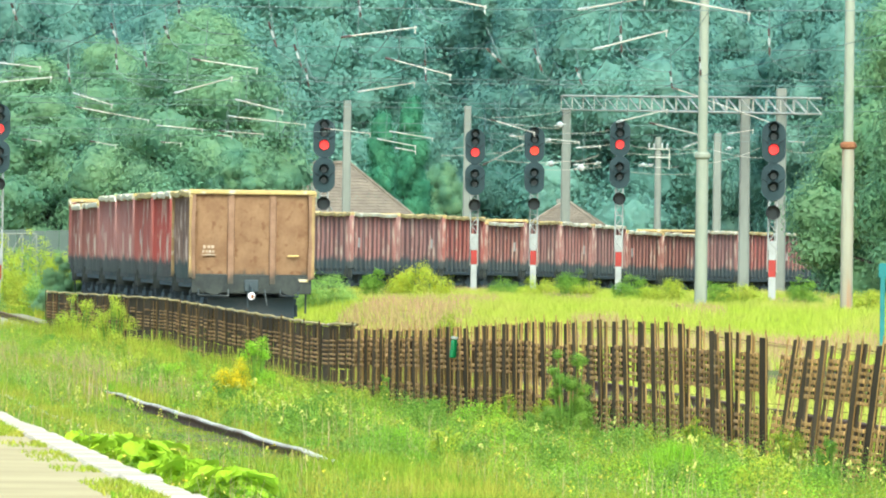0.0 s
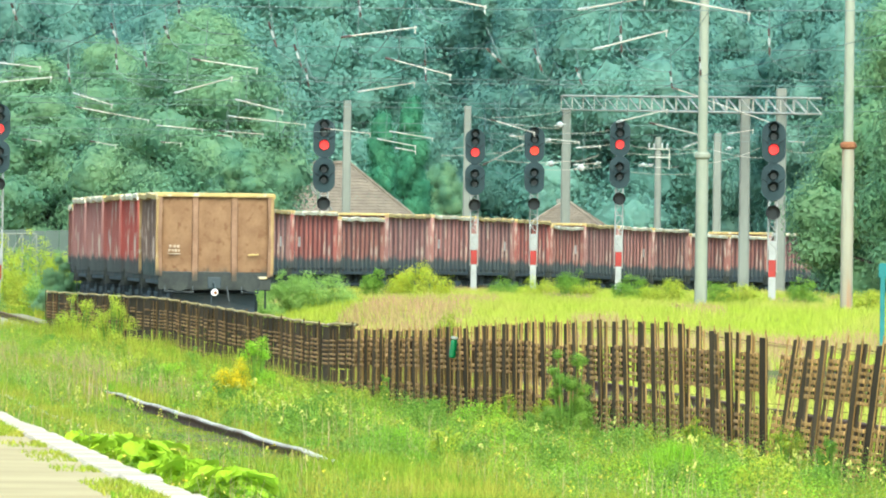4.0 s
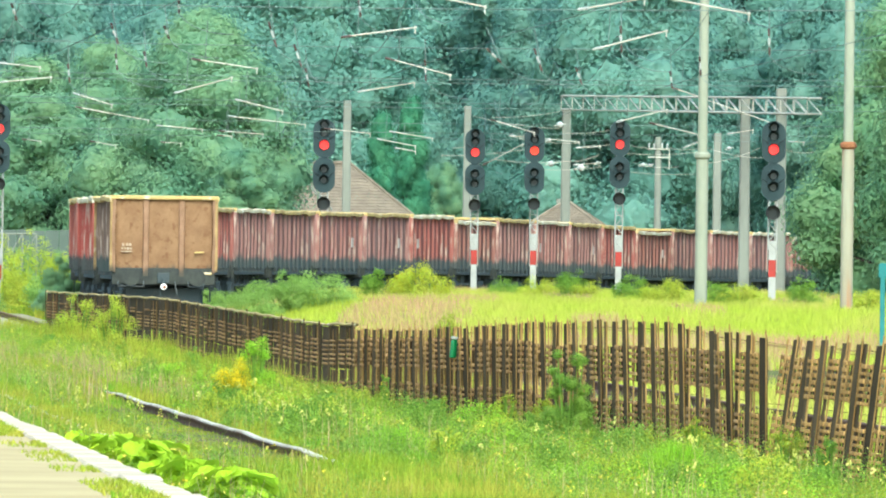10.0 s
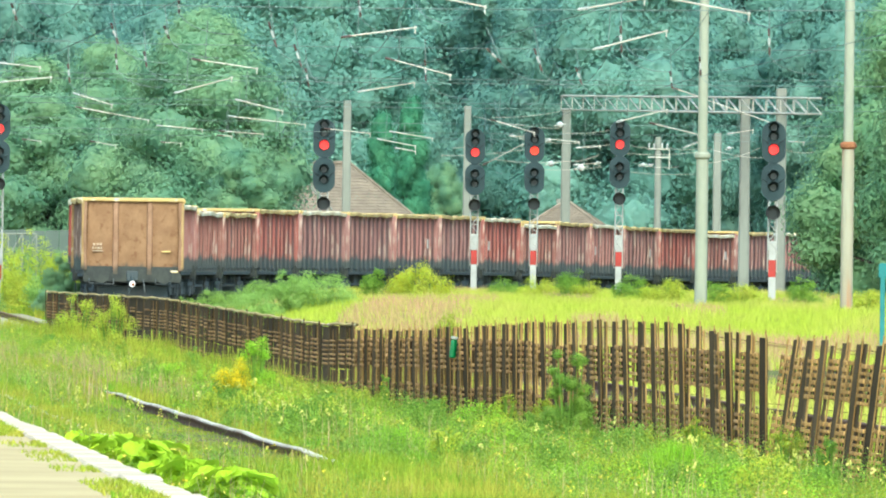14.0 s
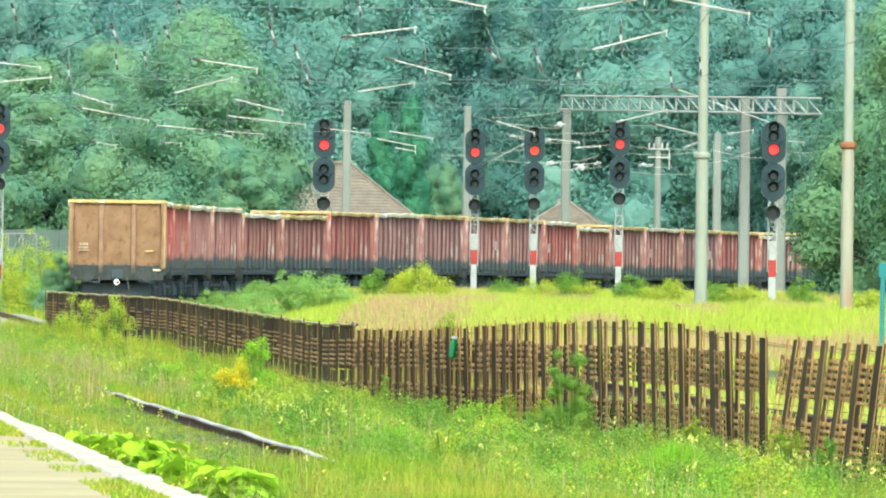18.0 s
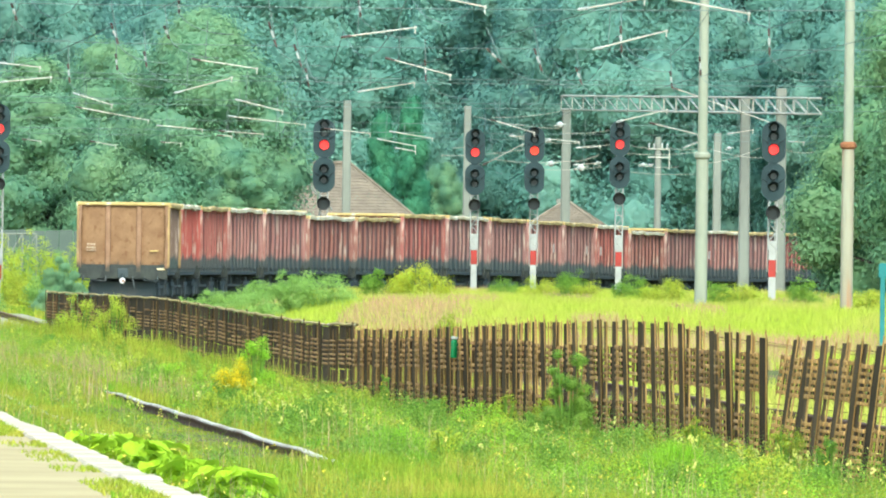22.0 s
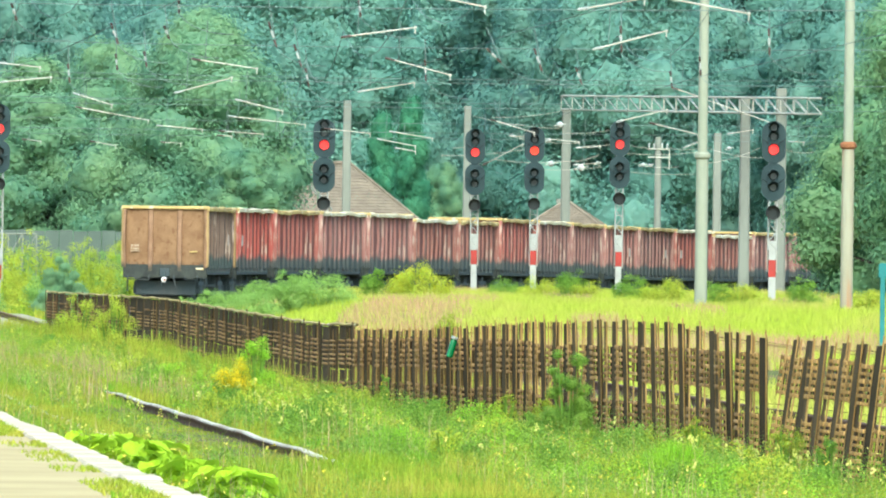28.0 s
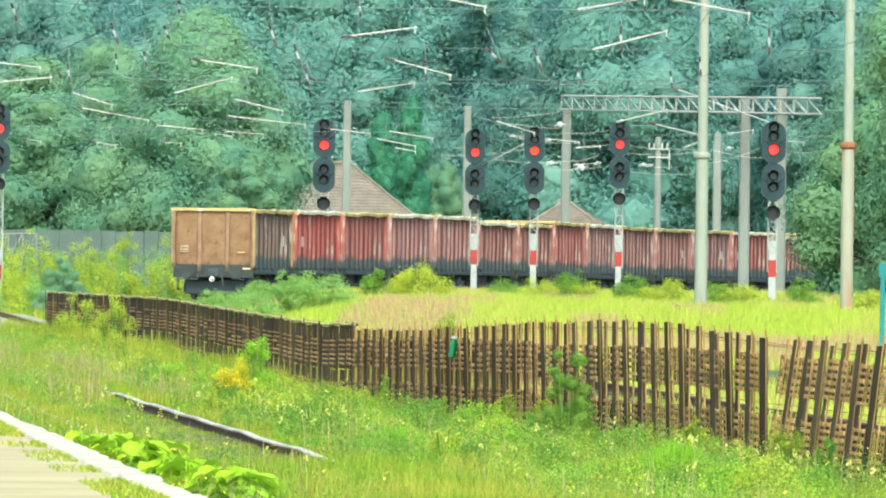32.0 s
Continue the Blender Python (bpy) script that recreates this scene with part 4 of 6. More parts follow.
def gantry():
    a, b = Vector((5.488, 720, 8.911)), Vector((14.54, 627.6, 8.044))
    g = empty("catenary_gantry", Matrix.Translation((a.x, a.y, float(ground_z(a.x, a.y)) - 0.3)))
    inv = g.matrix_world.inverted()
    t = 0.747
    mid = a.lerp(b, t)
    for p, w in ((a, 0.2), (mid, 0.2)):
        bm = bmesh.new()
        z0 = float(ground_z(p.x, p.y)) - 0.3
        vs = []
        for z, r in ((z0, w * 1.15), (p.z - 0.55 if p is a else p.z, w)):
            vs.append([bm.verts.new(inv @ Vector((p.x + u * r, p.y + v * r, z))) for u, v in ((-1, -0.7), (-0.7, -1), (0.7, -1), (1, -0.7), (1, 0.7), (0.7, 1), (-0.7, 1), (-1, 0.7))])
        for i in range(8):
            bm.faces.new((vs[0][i], vs[0][(i + 1) % 8], vs[1][(i + 1) % 8], vs[1][i]))
        bm.faces.new(vs[1])
        part("leg", bm, M_CONCRETE_OLD, g, "grey concrete leg")
    d = (b - a)
    n = 20
    side = Vector((-d.y, d.x, 0)).normalized() * 0.25
    for s2 in (-1, 1):
        for dz in (0.0, -0.62):
            bm = bmesh.new()
            rod(bm, inv @ (a + side * s2 + Vector((0, 0, dz))), inv @ (b + side * s2 + Vector((0, 0, dz))), 0.045, n=4)
            part("chord", bm, M_GANTRY, g)
        for i in range(n):
            p, q = a.lerp(b, i / n), a.lerp(b, (i + 1) / n)
            bm = bmesh.new()
            rod(bm, inv @ (p + side * s2), inv @ (q + side * s2 + Vector((0, 0, -0.62))), 0.024, n=4)
            rod(bm, inv @ (p + side * s2), inv @ (p + side * s2 + Vector((0, 0, -0.62))), 0.02, n=4)
            part("brace", bm, M_GANTRY, g)
    tagged(g, "grey steel lattice gantry on concrete legs across the tracks", "catenary gantry")


gantry()
bm = bmesh.new()
x, y, z = (9.092, 330, 1.362)
box(bm, -0.05, 0.05, -0.05, 0.05, -0.3, z + 0.4, 0.01)
box(bm, -0.09, 0.09, -0.06, -0.05, z + 0.1, z + 0.38)
ob = part("marker_post", bm, M_TEAL)
ob.location = (x, y, 0)
tagged(ob, "teal painted marker post in the grass", "marker post")


# ---- overhead line: registration arms, insulator strings, wires ----
# rows: distance along the line of sight, then both ends as (x, height)
ARMS = [
    (301.0, -1.96, 5.90, -0.58, 6.10),
    (356.0, -5.65, 6.10, -4.20, 5.90),
    (495.6, -11.44, 6.19, -9.20, 5.81),
    (514.3, -6.95, 6.12, -4.49, 5.88),
    (404.8, -6.84, 5.80, -5.41, 6.20),
    (403.8, -2.19, 5.88, -0.78, 6.12),
    (356.6, -1.33, 6.18, 0.11, 5.82),
    (307.6, 2.85, 5.81, 4.25, 6.19),
    (269.4, 2.24, 6.00, 3.34, 6.20),
    (270.4, 3.80, 6.22, 5.12, 5.98),
    (455.2, 4.91, 5.62, 6.33, 5.98),
    (500.6, 6.43, 5.97, 7.94, 5.63),
    (511.7, 1.47, 6.10, 2.87, 5.70),
    (459.3, -6.02, 6.16, -4.67, 5.84),
    (523.0, -9.41, 5.86, -7.93, 5.74),
    (542.7, -7.66, 5.85, -6.17, 5.75),
    (542.9, -1.86, 5.91, -0.41, 5.69),
    (567.9, -2.38, 5.82, -1.03, 5.58),
    (529.7, -3.97, 5.88, -2.47, 5.73),
    (364.1, -10.15, 6.04, -9.25, 5.96),
    (396.5, -11.05, 5.93, -9.79, 6.07),
    (446.5, -10.39, 6.16, -9.31, 5.84),
    (276.7, -0.05, 6.27, 0.67, 6.13),
    (473.0, 6.73, 6.81, 9.67, 5.79),
    (553.7, 2.28, 5.90, 4.67, 5.70),
    (594.0, -13.16, 5.78, -12.22, 5.62),
    (581.5, -15.36, 5.73, -14.70, 5.67),
    (585.6, -10.39, 5.72, -9.66, 5.68),
    (544.5, -7.74, 5.71, -7.25, 5.69),
    (548.2, 1.34, 4.84, 2.69, 5.56),
    (484.6, 8.60, 5.54, 9.35, 5.66),
    (524.3, 11.29, 5.61, 11.79, 5.59),
    (513.6, 7.70, 5.29, 8.24, 5.51),
    (516.1, 4.27, 5.26, 5.03, 5.34),
    (563.4, 4.57, 4.96, 5.46, 5.04),
    (575.5, -1.76, 5.56, -1.04, 5.44),
]
STRINGS = [
    (381.4, -4.24, 7.32, -4.03, 6.68),
    (414.6, -3.94, 7.21, -3.73, 6.59),
    (338.6, -1.86, 7.19, -1.81, 6.81),
    (383.5, -8.05, 7.27, -7.85, 6.73),
    (383.9, 0.97, 6.78, 1.35, 6.42),
    (408.6, 2.26, 7.11, 2.48, 6.49),
    (443.6, 3.61, 7.05, 3.80, 6.55),
    (366.8, 4.01, 7.12, 4.04, 6.48),
    (383.5, 7.75, 7.34, 7.78, 6.66),
    (451.4, 6.35, 7.06, 6.42, 6.54),
    (417.6, 6.64, 7.06, 6.68, 6.54),
    (400.1, -0.52, 6.68, -0.48, 6.12),
    (426.9, -10.09, 6.77, -10.03, 6.23),
    (439.1, -3.85, 6.87, -3.74, 6.33),
    (407.8, -8.42, 6.82, -8.37, 6.38),
    (339.1, -5.68, 7.15, -5.67, 6.85),
    (349.7, -9.52, 7.20, -9.39, 6.80),
    (364.8, -6.44, 6.96, -6.31, 6.64),
    (400.8, -7.57, 6.81, -7.49, 6.39),
]



def insulator(bm, a, b, r=0.07):
    lathe(bm, a, b, ((0, 0.02), (0.08, r * 0.6), (0.16, r), (0.24, r * 0.5), (0.34, r), (0.44, r * 0.5), (0.54, r), (0.64, r * 0.5), (0.74, r), (0.84, r * 0.6), (1, 0.02)), 8)


def registration_arm(d, x0, z0, x1, z1, r):
    a, b = Vector((x0, d, z0)), Vector((x1, d, z1))
    g = empty("registration_arm", Matrix.Translation((a + b) / 2))
    inv = g.matrix_world.inverted()
    a, b = inv @ a, inv @ b
    a.y, b.y = r.uniform(-0.3, 0.3), r.uniform(-0.3, 0.3)
    bm = bmesh.new()
    rod(bm, a, b, 0.017, 0.014, 7)
    part("tube", bm, M_TUBE, g)
    bm = bmesh.new()
    u = (b - a).normalized()
    insulator(bm, a - u * 0.02, a + u * 0.2, 0.034)
    part("insulator", bm, M_PORCELAIN if r.random() < 0.6 else M_GLAZE, g)
    bm = bmesh.new()
    box(bm, -0.03, 0.03, -0.02, 0.02, -0.025, 0.025, 0.008, Matrix.Translation(b))
    rod(bm, b, b + Vector((0, 0, -0.12)), 0.014, n=5)
    part("clamp", bm, M_STEEL, g)
    # the hangers that carry it from the span above
    bm = bmesh.new()
    rod(bm, a + u * 0.3, a + u * 0.3 + Vector((0.04, 0, 0.9)), 0.007, n=4)
    part("hanger", bm, M_WIRE, g)
    tagged(g, "pale weathered steel registration arm of the overhead line", "registration arm", "overhead line arms")


def insulator_string(d, x0, z0, x1, z1, r):
    a, b = Vector((x0, d, z0)), Vector((x1, d, z1))
    g = empty("insulator_string", Matrix.Translation(a))
    inv = g.matrix_world.inverted()
    a, b = inv @ a, inv @ b
    for i in range(3):
        bm = bmesh.new()
        insulator(bm, a.lerp(b, i / 3 + 0.02), a.lerp(b, i / 3 + 0.3), 0.038)
        part("insulator", bm, M_PORCELAIN if i == 1 else M_GLAZE, g, "white porcelain insulator" if i == 1 else "brown glazed insulator")
    bm = bmesh.new()
    rod(bm, a + Vector((0, 0, 0.5)), b, 0.010, n=4)
    loop = [b]
    for i in range(6):
        loop.append(loop[-1] + Vector((0.12 + 0.03 * i, 0.0, -0.13 + 0.024 * i)))
    j = tube(bmesh.new(), loop, 0.008)
    part("jumper_wire", j, M_WIRE, g)
    part("hanger_wire", bm, M_WIRE, g)
    tagged(g, "hanging insulator string with a looping jumper wire", "insulator", "insulator strings")


_r = random.Random(5)
for row in ARMS:
    registration_arm(*row, _r)
for row in STRINGS:
    insulator_string(*row, _r)


def wire(pts, r=0.007, mat=None):
    bm = tube(bmesh.new(), pts, r)
    ob = part("overhead_wire", bm, mat or M_WIRE)
    tagged(ob, "thin grey overhead wire", "overhead wire", "overhead wires")


def run_wire(x0, slope, y0, y1, z, sag=0.5, span=55.0, bend=0.0):
    pts = []
    n = int((y1 - y0) / 11)
    for i in range(n + 1):
        y = y0 + (y1 - y0) * i / n
        f = ((y - y0) % span) / span
        pts.append((x0 + slope * (y - y0) + bend * ((y - y0) / 100) ** 2, y, z - sag * 4 * f * (1 - f)))
    wire(pts)


for x0, sl, bend in ((3.0, -0.052, 0.0), (8.5, -0.052, 0.45), (-1.5, -0.052, 0.0), (-7.0, -0.052, 0.0), (14.0, -0.05, 0.5)):
    run_wire(x0, sl, 100, 760, 5.55, 0.05, bend=bend)
    run_wire(x0, sl, 100, 760, 7.0, 0.9, bend=bend)
for d, z, xa, xb, drop in ((300, 7.35, -14, 12, 0.2), (352, 7.5, -16, 16, 0.3), (430, 7.3, -20, 20, 0.2), (500, 7.2, -22, 22, 0.3), (560, 7.0, -24, 24, 0.2), (640, 6.9, -26, 26, 0.2), (300, 6.4, -14, 12, 0.1), (430, 6.35, -20, 20, 0.1), (500, 6.3, -22, 22, 0.1), (640, 6.3, -26, 26, 0.1), (560, 5.95, -24, 24, 0.1)):
    pts = [(xa + (xb - xa) * i / 12, d + 3 * i / 12, z + drop * ((i / 6 - 1) ** 2) + 0.12 * (i / 12)) for i in range(13)]
    wire(pts, 0.008)


# slack stay and feeder wires round the signals
for a, b in (
    ((1.08, 600, 6.94), (4.31, 600, 6.51)),
    ((1.86, 620, 7.07), (4.67, 620, 7.37)),
    ((2.33, 580, 6.07), (4.92, 580, 5.84)),
    ((-0.13, 590, 5.38), (3.31, 590, 5.71)),
    ((1.79, 570, 5.16), (4.31, 570, 5.12)),
    ((4.31, 570, 5.12), (5.52, 570, 5.37)),
    ((3.11, 610, 5.06), (6.02, 610, 5.14)),
    ((4.96, 600, 5.8), (6.65, 600, 6.08)),
    ((7.1, 640, 6.26), (9.03, 640, 6.08)),
    ((9.03, 640, 6.08), (10.5, 640, 6.17)),
    ((6.99, 610, 5.67), (9.9, 610, 5.8)),
    ((7.22, 650, 5.2), (10.67, 650, 5.15)),
    ((7.09, 600, 5.27), (8.79, 600, 5.13)),
    ((4.83, 640, 6.64), (7.09, 640, 6.89)),
    ((0.29, 600, 5.74), (1.35, 600, 6.01)),
    ((9.85, 600, 5.27), (11.86, 600, 5.89)),
    ((9.68, 590, 5.8), (11.77, 590, 5.45)),
    ((12.39, 590, 5.83), (13.64, 590, 5.68)),
):
    a, b = Vector(a), Vector(b)
    wire([a.lerp(b, k / 6) - Vector((0, 0, 0.35 * (k / 6) * (1 - k / 6))) for k in range(7)], 0.009, M_TUBE)


def disc_insulator(x, y, z, r):
    g = empty("disc_insulator", Matrix.Translation((x, y, z)))
    bm = lathe(bmesh.new(), (0, -0.09, 0), (0, 0.09, 0), ((0, 0.04), (0.2, r * 0.8), (0.5, r), (0.75, r * 0.85), (1, 0.05)), 14)
    part("disc", bm, M_PORCELAIN, g)
    part("fitting", rod(bmesh.new(), (-r * 2, 0, -0.06), (r * 2, 0, 0.04), 0.018, n=6), M_STEEL, g)
    tagged(g, "pale round insulator on a stay wire", "insulator", "disc insulators")


for x, y, z, r in ((4.33, 600, 6.66, 0.12), (3.81, 570, 5.03, 0.11), (5.22, 610, 5.11, 0.14), (5.85, 610, 5.29, 0.07), (7.47, 600, 5.19, 0.08), (7.73, 600, 5.18, 0.07), (3.81, 580, 5.94, 0.07), (10.69, 600, 5.85, 0.08)):
    disc_insulator(x, y, z, r)


# ---- houses behind the train ----
def house(a, ridge, half, depth, wall_h, eave, yaw, hip):
    """A small house: a is the middle of its near wall's foot; a tiled hipped roof with real courses."""
    h = empty("house", Matrix.Translation(a) @ Matrix.Rotation(radians(yaw), 4, "Z"))
    bm = bmesh.new()
    box(bm, -half, half, 0, depth, -1.5, wall_h)
    part("wall", bm, M_PLASTER, h, "pale plastered wall")
    e = eave
    x0, x1, y0, y1 = -half - e, half + e, -e, depth + e
    rx0, rx1 = x0 + hip[0], x1 - hip[1]
    ym = depth / 2
    n = 26
    r = random.Random(4)
    courses = [
        ((x0, y0), (x1, y0), (rx0, ym), (rx1, ym)),
        ((x1, y1), (x0, y1), (rx1, ym), (rx0, ym)),
        ((x0, y1), (x0, y0), (rx0, ym), (rx0, ym)),
        ((x1, y0), (x1, y1), (rx1, ym), (rx1, ym)),
    ]
    for p, q, p2, q2 in courses:
        bm = bmesh.new()
        for i in range(n):
            f0, f1 = i / n, (i + 1) / n + 0.012
            za, zb = wall_h - 0.05 + (ridge - wall_h) * f0, wall_h - 0.05 + (ridge - wall_h) * min(f1, 1.0)
            A, B = Vector((*p, 0)).lerp(Vector((*p2, 0)), f0), Vector((*q, 0)).lerp(Vector((*q2, 0)), f0)
            C, D = Vector((*q, 0)).lerp(Vector((*q2, 0)), min(f1, 1)), Vector((*p, 0)).lerp(Vector((*p2, 0)), min(f1, 1))
            m = max(1, int((B - A).length / 0.26))
            for k in range(m):
                j = r.uniform(-0.015, 0.02)
                v = [A.lerp(B, k / m), A.lerp(B, (k + 0.94) / m), D.lerp(C, (k + 0.94) / m), D.lerp(C, k / m)]
                zz = [za + 0.06 + j, za + 0.06 + j, zb, zb]
                vs = [bm.verts.new((u.x, u.y, z)) for u, z in zip(v, zz)]
                lo = [bm.verts.new((u.x, u.y, z - 0.05)) for u, z in zip(v[:2], zz[:2])]
                bm.faces.new(vs)
                bm.faces.new((lo[0], lo[1], vs[1], vs[0]))
        tagged(part("roof_tiles", bm, M_ROOF, h, "weathered clay tile courses"), kind="stuff")
    bm = bmesh.new()
    rod(bm, (rx0, ym, ridge + 0.02), (rx1 + 0.01, ym, ridge + 0.02), 0.12, n=8)
    for sx, rx in ((x0, rx0), (x1, rx1)):
        for yy in (y0, y1):
            rod(bm, (rx, ym, ridge), (sx, yy, wall_h), 0.09, n=6)
    part("ridge_tiles", bm, M_ROOF, h)
    bm = bmesh.new()
    box(bm, rx0 - 0.5, rx0 - 0.2, ym - 0.3, ym + 0.3, ridge - 0.6, ridge + (0.1 if half < 4 else -0.3), 0.02)
    part("chimney", bm, M_CONCRETE_OLD, h)
    for u in (-half * 0.5, half * 0.5):
        bm = bmesh.new()
        box(bm, u - 0.5, u + 0.5, -0.03, 0.02, 0.9, 2.2)
        wdw = part("window", bm, M_WOODDK, h)
        bm = bmesh.new()
        box(bm, u - 0.42, u + 0.42, -0.04, -0.032, 0.98, 2.12)
        part("pane", bm, M_GLASS, wdw)
    tagged(h, "low house with a weathered hipped clay-tile roof", "house")


_p = (-4.617, 870, 1.908)
house((_p[0] + 0.0, 870, -0.3), 6.85, 4.4, 8.5, 2.5, 0.5, 4, (2.7, 5.1))
_p = (6.568, 880, 2.054)
house((_p[0], 880, -0.4), 5.1, 3.1, 6.6, 2.7, 0.45, -4, (3.5, 3.5))
# lean-to with pale barge boards by the first house
bm = bmesh.new()
_q, _s = Vector((-7.779, 860, 5.822)), Vector((-5.976, 858, 3.954))
box(bm, -0.03, 0.03, 0, (_s - _q).length, -0.06, 0.06, 0.01, Matrix.Translation(_q) @ (_s - _q).to_track_quat("Y", "Z").to_matrix().to_4x4())
bb = part("barge_board", bm, M_CONCRETE_OLD)
tagged(bb, "pale barge board of the gable below the signal", "barge board")


# ---- low wall and handrail beyond the track ----
bm = bmesh.new()
_q, _s = (-18.21, 640, 2.219), (-10.288, 640, 2.458)
for i in range(14):
    u = _q[0] + (_s[0] - _q[0]) * i / 14
    box(bm, u + 0.01, u + (_s[0] - _q[0]) / 14 - 0.01, 640, 640.12, -0.6, _s[2] + 0.02 * (i % 3), 0.01)
tagged(part("yard_wall", bm, M_WALL), "low grey board wall beyond the tracks", "wall", kind="structure")
bm = bmesh.new()
_q, _s = (-16.861, 600, 2.289), (-15.269, 600, 2.31)
rod(bm, _q, _s, 0.03, n=6)
for i in range(4):
    u = _q[0] + (_s[0] - _q[0]) * i / 3
    rod(bm, (u, 600, -0.4), (u, 600, _q[2]), 0.03, n=6)
    rod(bm, (u, 600, _q[2]), (u - 0.5, 600, _q[2] - 0.8), 0.025, n=6)
tagged(part("handrail", bm, M_CONCRETE_OLD), "grey tubular handrail by the yard wall", "handrail")


# ---- trees ----
def leaf_cloud(blobs, count, size, seed, core=0):
    """Small bent leaf clumps spread through and over a set of ellipsoids."""
    g = np.random.default_rng(seed)
    core = min(core, count // 2)
    w = np.array([b[3] ** 2 for b in blobs])
    which = g.choice(len(blobs), count, p=w / w.sum())
    c = np.array([b[:3] for b in blobs])[which]
    rad = np.array([b[3] for b in blobs])[which]
    d = g.normal(size=(count, 3))
    d /= np.linalg.norm(d, axis=1)[:, None]
    rr = rad * (1 - 0.35 * g.random(count) ** 1.6) * (1 + 0.2 * g.normal(size=count))
    rr[:core] = rad[:core] * (0.72 + 0.12 * g.random(core))
    pos = c + d * rr[:, None] * np.array([1, 1, 0.85])
    nrm = d + 0.2 * g.normal(size=(count, 3)) + np.array([0, 0, 0.35])
    nrm /= np.linalg.norm(nrm, axis=1)[:, None]
    t = np.cross(nrm, g.normal(size=(count, 3)))
    t /= np.linalg.norm(t, axis=1)[:, None]
    b2 = np.cross(nrm, t)
    s = size * (0.6 + 0.8 * g.random(count))[:, None]
    s[:core] = rad[:core, None] * 0.14
    q = [pos - t * s, pos + t * s * 0.9 - b2 * s * 0.5, pos + b2 * s * 0.75 + t * s * 0.2]
    v = np.stack(q, 1).reshape(-1, 3)
    f = np.arange(len(v)).reshape(-1, 3)
    soft = d + 0.4 * nrm + 0.05 * g.normal(size=(count, 3))
    soft /= np.linalg.norm(soft, axis=1)[:, None]
    return v, f, np.repeat(soft, 3, axis=0)


def shell(level):
    bm = bmesh.new()
    bmesh.ops.create_icosphere(bm, subdivisions=level, radius=1.0)
    bm.verts.index_update()
    out = np.array([v.co[:] for v in bm.verts]), np.array([[v.index for v in f.verts] for f in bm.faces])
    bm.free()
    return out


SHELL = shell(3)


def foliage(name, cloud, mat, blobs=(), seed=1):
    """A crown whose leaves are shaded by the roundness of their clump; inside each clump an added closed shell that
    lightens its gaps.
    """
    v, f, soft = cloud
    g = np.random.default_rng(seed)
    unit, tri = SHELL
    vs, fs, ns = [v], [f], [soft]
    o = len(v)
    # leaf-coloured shell added in each clump so its gaps stay lighter
    for x, y, z, r in blobs:
        lump = 0.66 + 0.1 * np.sin(unit @ g.normal(size=3) * 4 + g.random() * 6) + 0.08 * g.normal(size=len(unit))
        vs.append(np.array([x, y, z]) + unit * lump[:, None] * r * np.array([1, 1, 0.85]))
        ns.append(unit + 0.25 * g.normal(size=unit.shape))
        fs.append(tri + o)
        o += len(unit)
    v, f, soft = np.concatenate(vs), np.concatenate(fs), np.concatenate(ns)
    soft = soft / np.linalg.norm(soft, axis=1)[:, None]
    me = soup(name, v, f, mat)
    me.normals_split_custom_set_from_vertices(soft.tolist())
    return new(name, me)


def tree_proto(seed, height, spread, mat, leaves, size, low=0.12, blobs_n=26, conic=0.0, label="", name="broadleaf_tree", puff=1.0):
    r = random.Random(seed)
    t = empty(name)
    bm = bmesh.new()
    pts = [Vector((0, 0, -0.4))]
    for i in range(1, 7):
        pts.append(Vector((r.uniform(-0.15, 0.15) * i * 0.4, r.uniform(-0.15, 0.15) * i * 0.4, height * 0.92 * i / 6)))
    r0 = height * 0.022
    for i in range(6):
        rod(bm, pts[i], pts[i + 1], r0 * (1 - i / 6.5), r0 * (1 - (i + 1) / 6.5), 8)
    part("trunk", bm, M_BARK, t)
    blobs = []
    limbs = bmesh.new()
    for i in range(blobs_n):
        f = low + (1 - low) * (i + 0.5) / blobs_n
        env = math.sin(math.pi * min(1, 0.22 + 0.78 * f)) ** 0.7 if not conic else (1 - f) ** conic
        ang = r.uniform(0, math.tau)
        rad = spread * env * r.uniform(0.35, 0.95)
        c = Vector((math.cos(ang) * rad, math.sin(ang) * rad, height * f * 0.95 + r.uniform(-0.3, 0.3)))
        br = spread * r.uniform(0.24, 0.42) * (0.55 + 0.55 * env) * (1 if not conic else 0.8) * puff
        blobs.append((c.x, c.y, c.z, br))
        k = min(5, int(f * 6 * 0.8))
        rod(limbs, pts[k], c, r0 * 0.32, r0 * 0.1, 5)
    part("branchwork", limbs, M_BARK, t)
    ob = foliage("crown", leaf_cloud(blobs, leaves, size, seed), mat, blobs, seed)
    ob.parent = t
    tagged(t, label, "tree")
    return t


def place(proto, x, y, scale=1.0, turn=0.0, z=None, sz=None):
    z = float(ground_z(x, y)) if z is None else z
    return copy_thing(proto, Matrix.Translation((x, y, z)) @ Matrix.Rotation(turn, 4, "Z") @ Matrix.Diagonal((scale, scale, sz or scale, 1)))


BIG = tree_proto(1, 12.0, 4.2, M_LEAF, 230000, 0.085, 0.05, 120, puff=1.12, label="large leafy green tree beyond the tracks")
LIGHT = tree_proto(2, 10.0, 3.0, M_LEAF_LIGHT, 110000, 0.075, 0.08, 32, label="light green leafy tree beside the line")
MID = tree_proto(3, 11.0, 3.4, M_LEAF, 110000, 0.09, 0.06, 60, label="dense green leafy tree behind the yard")
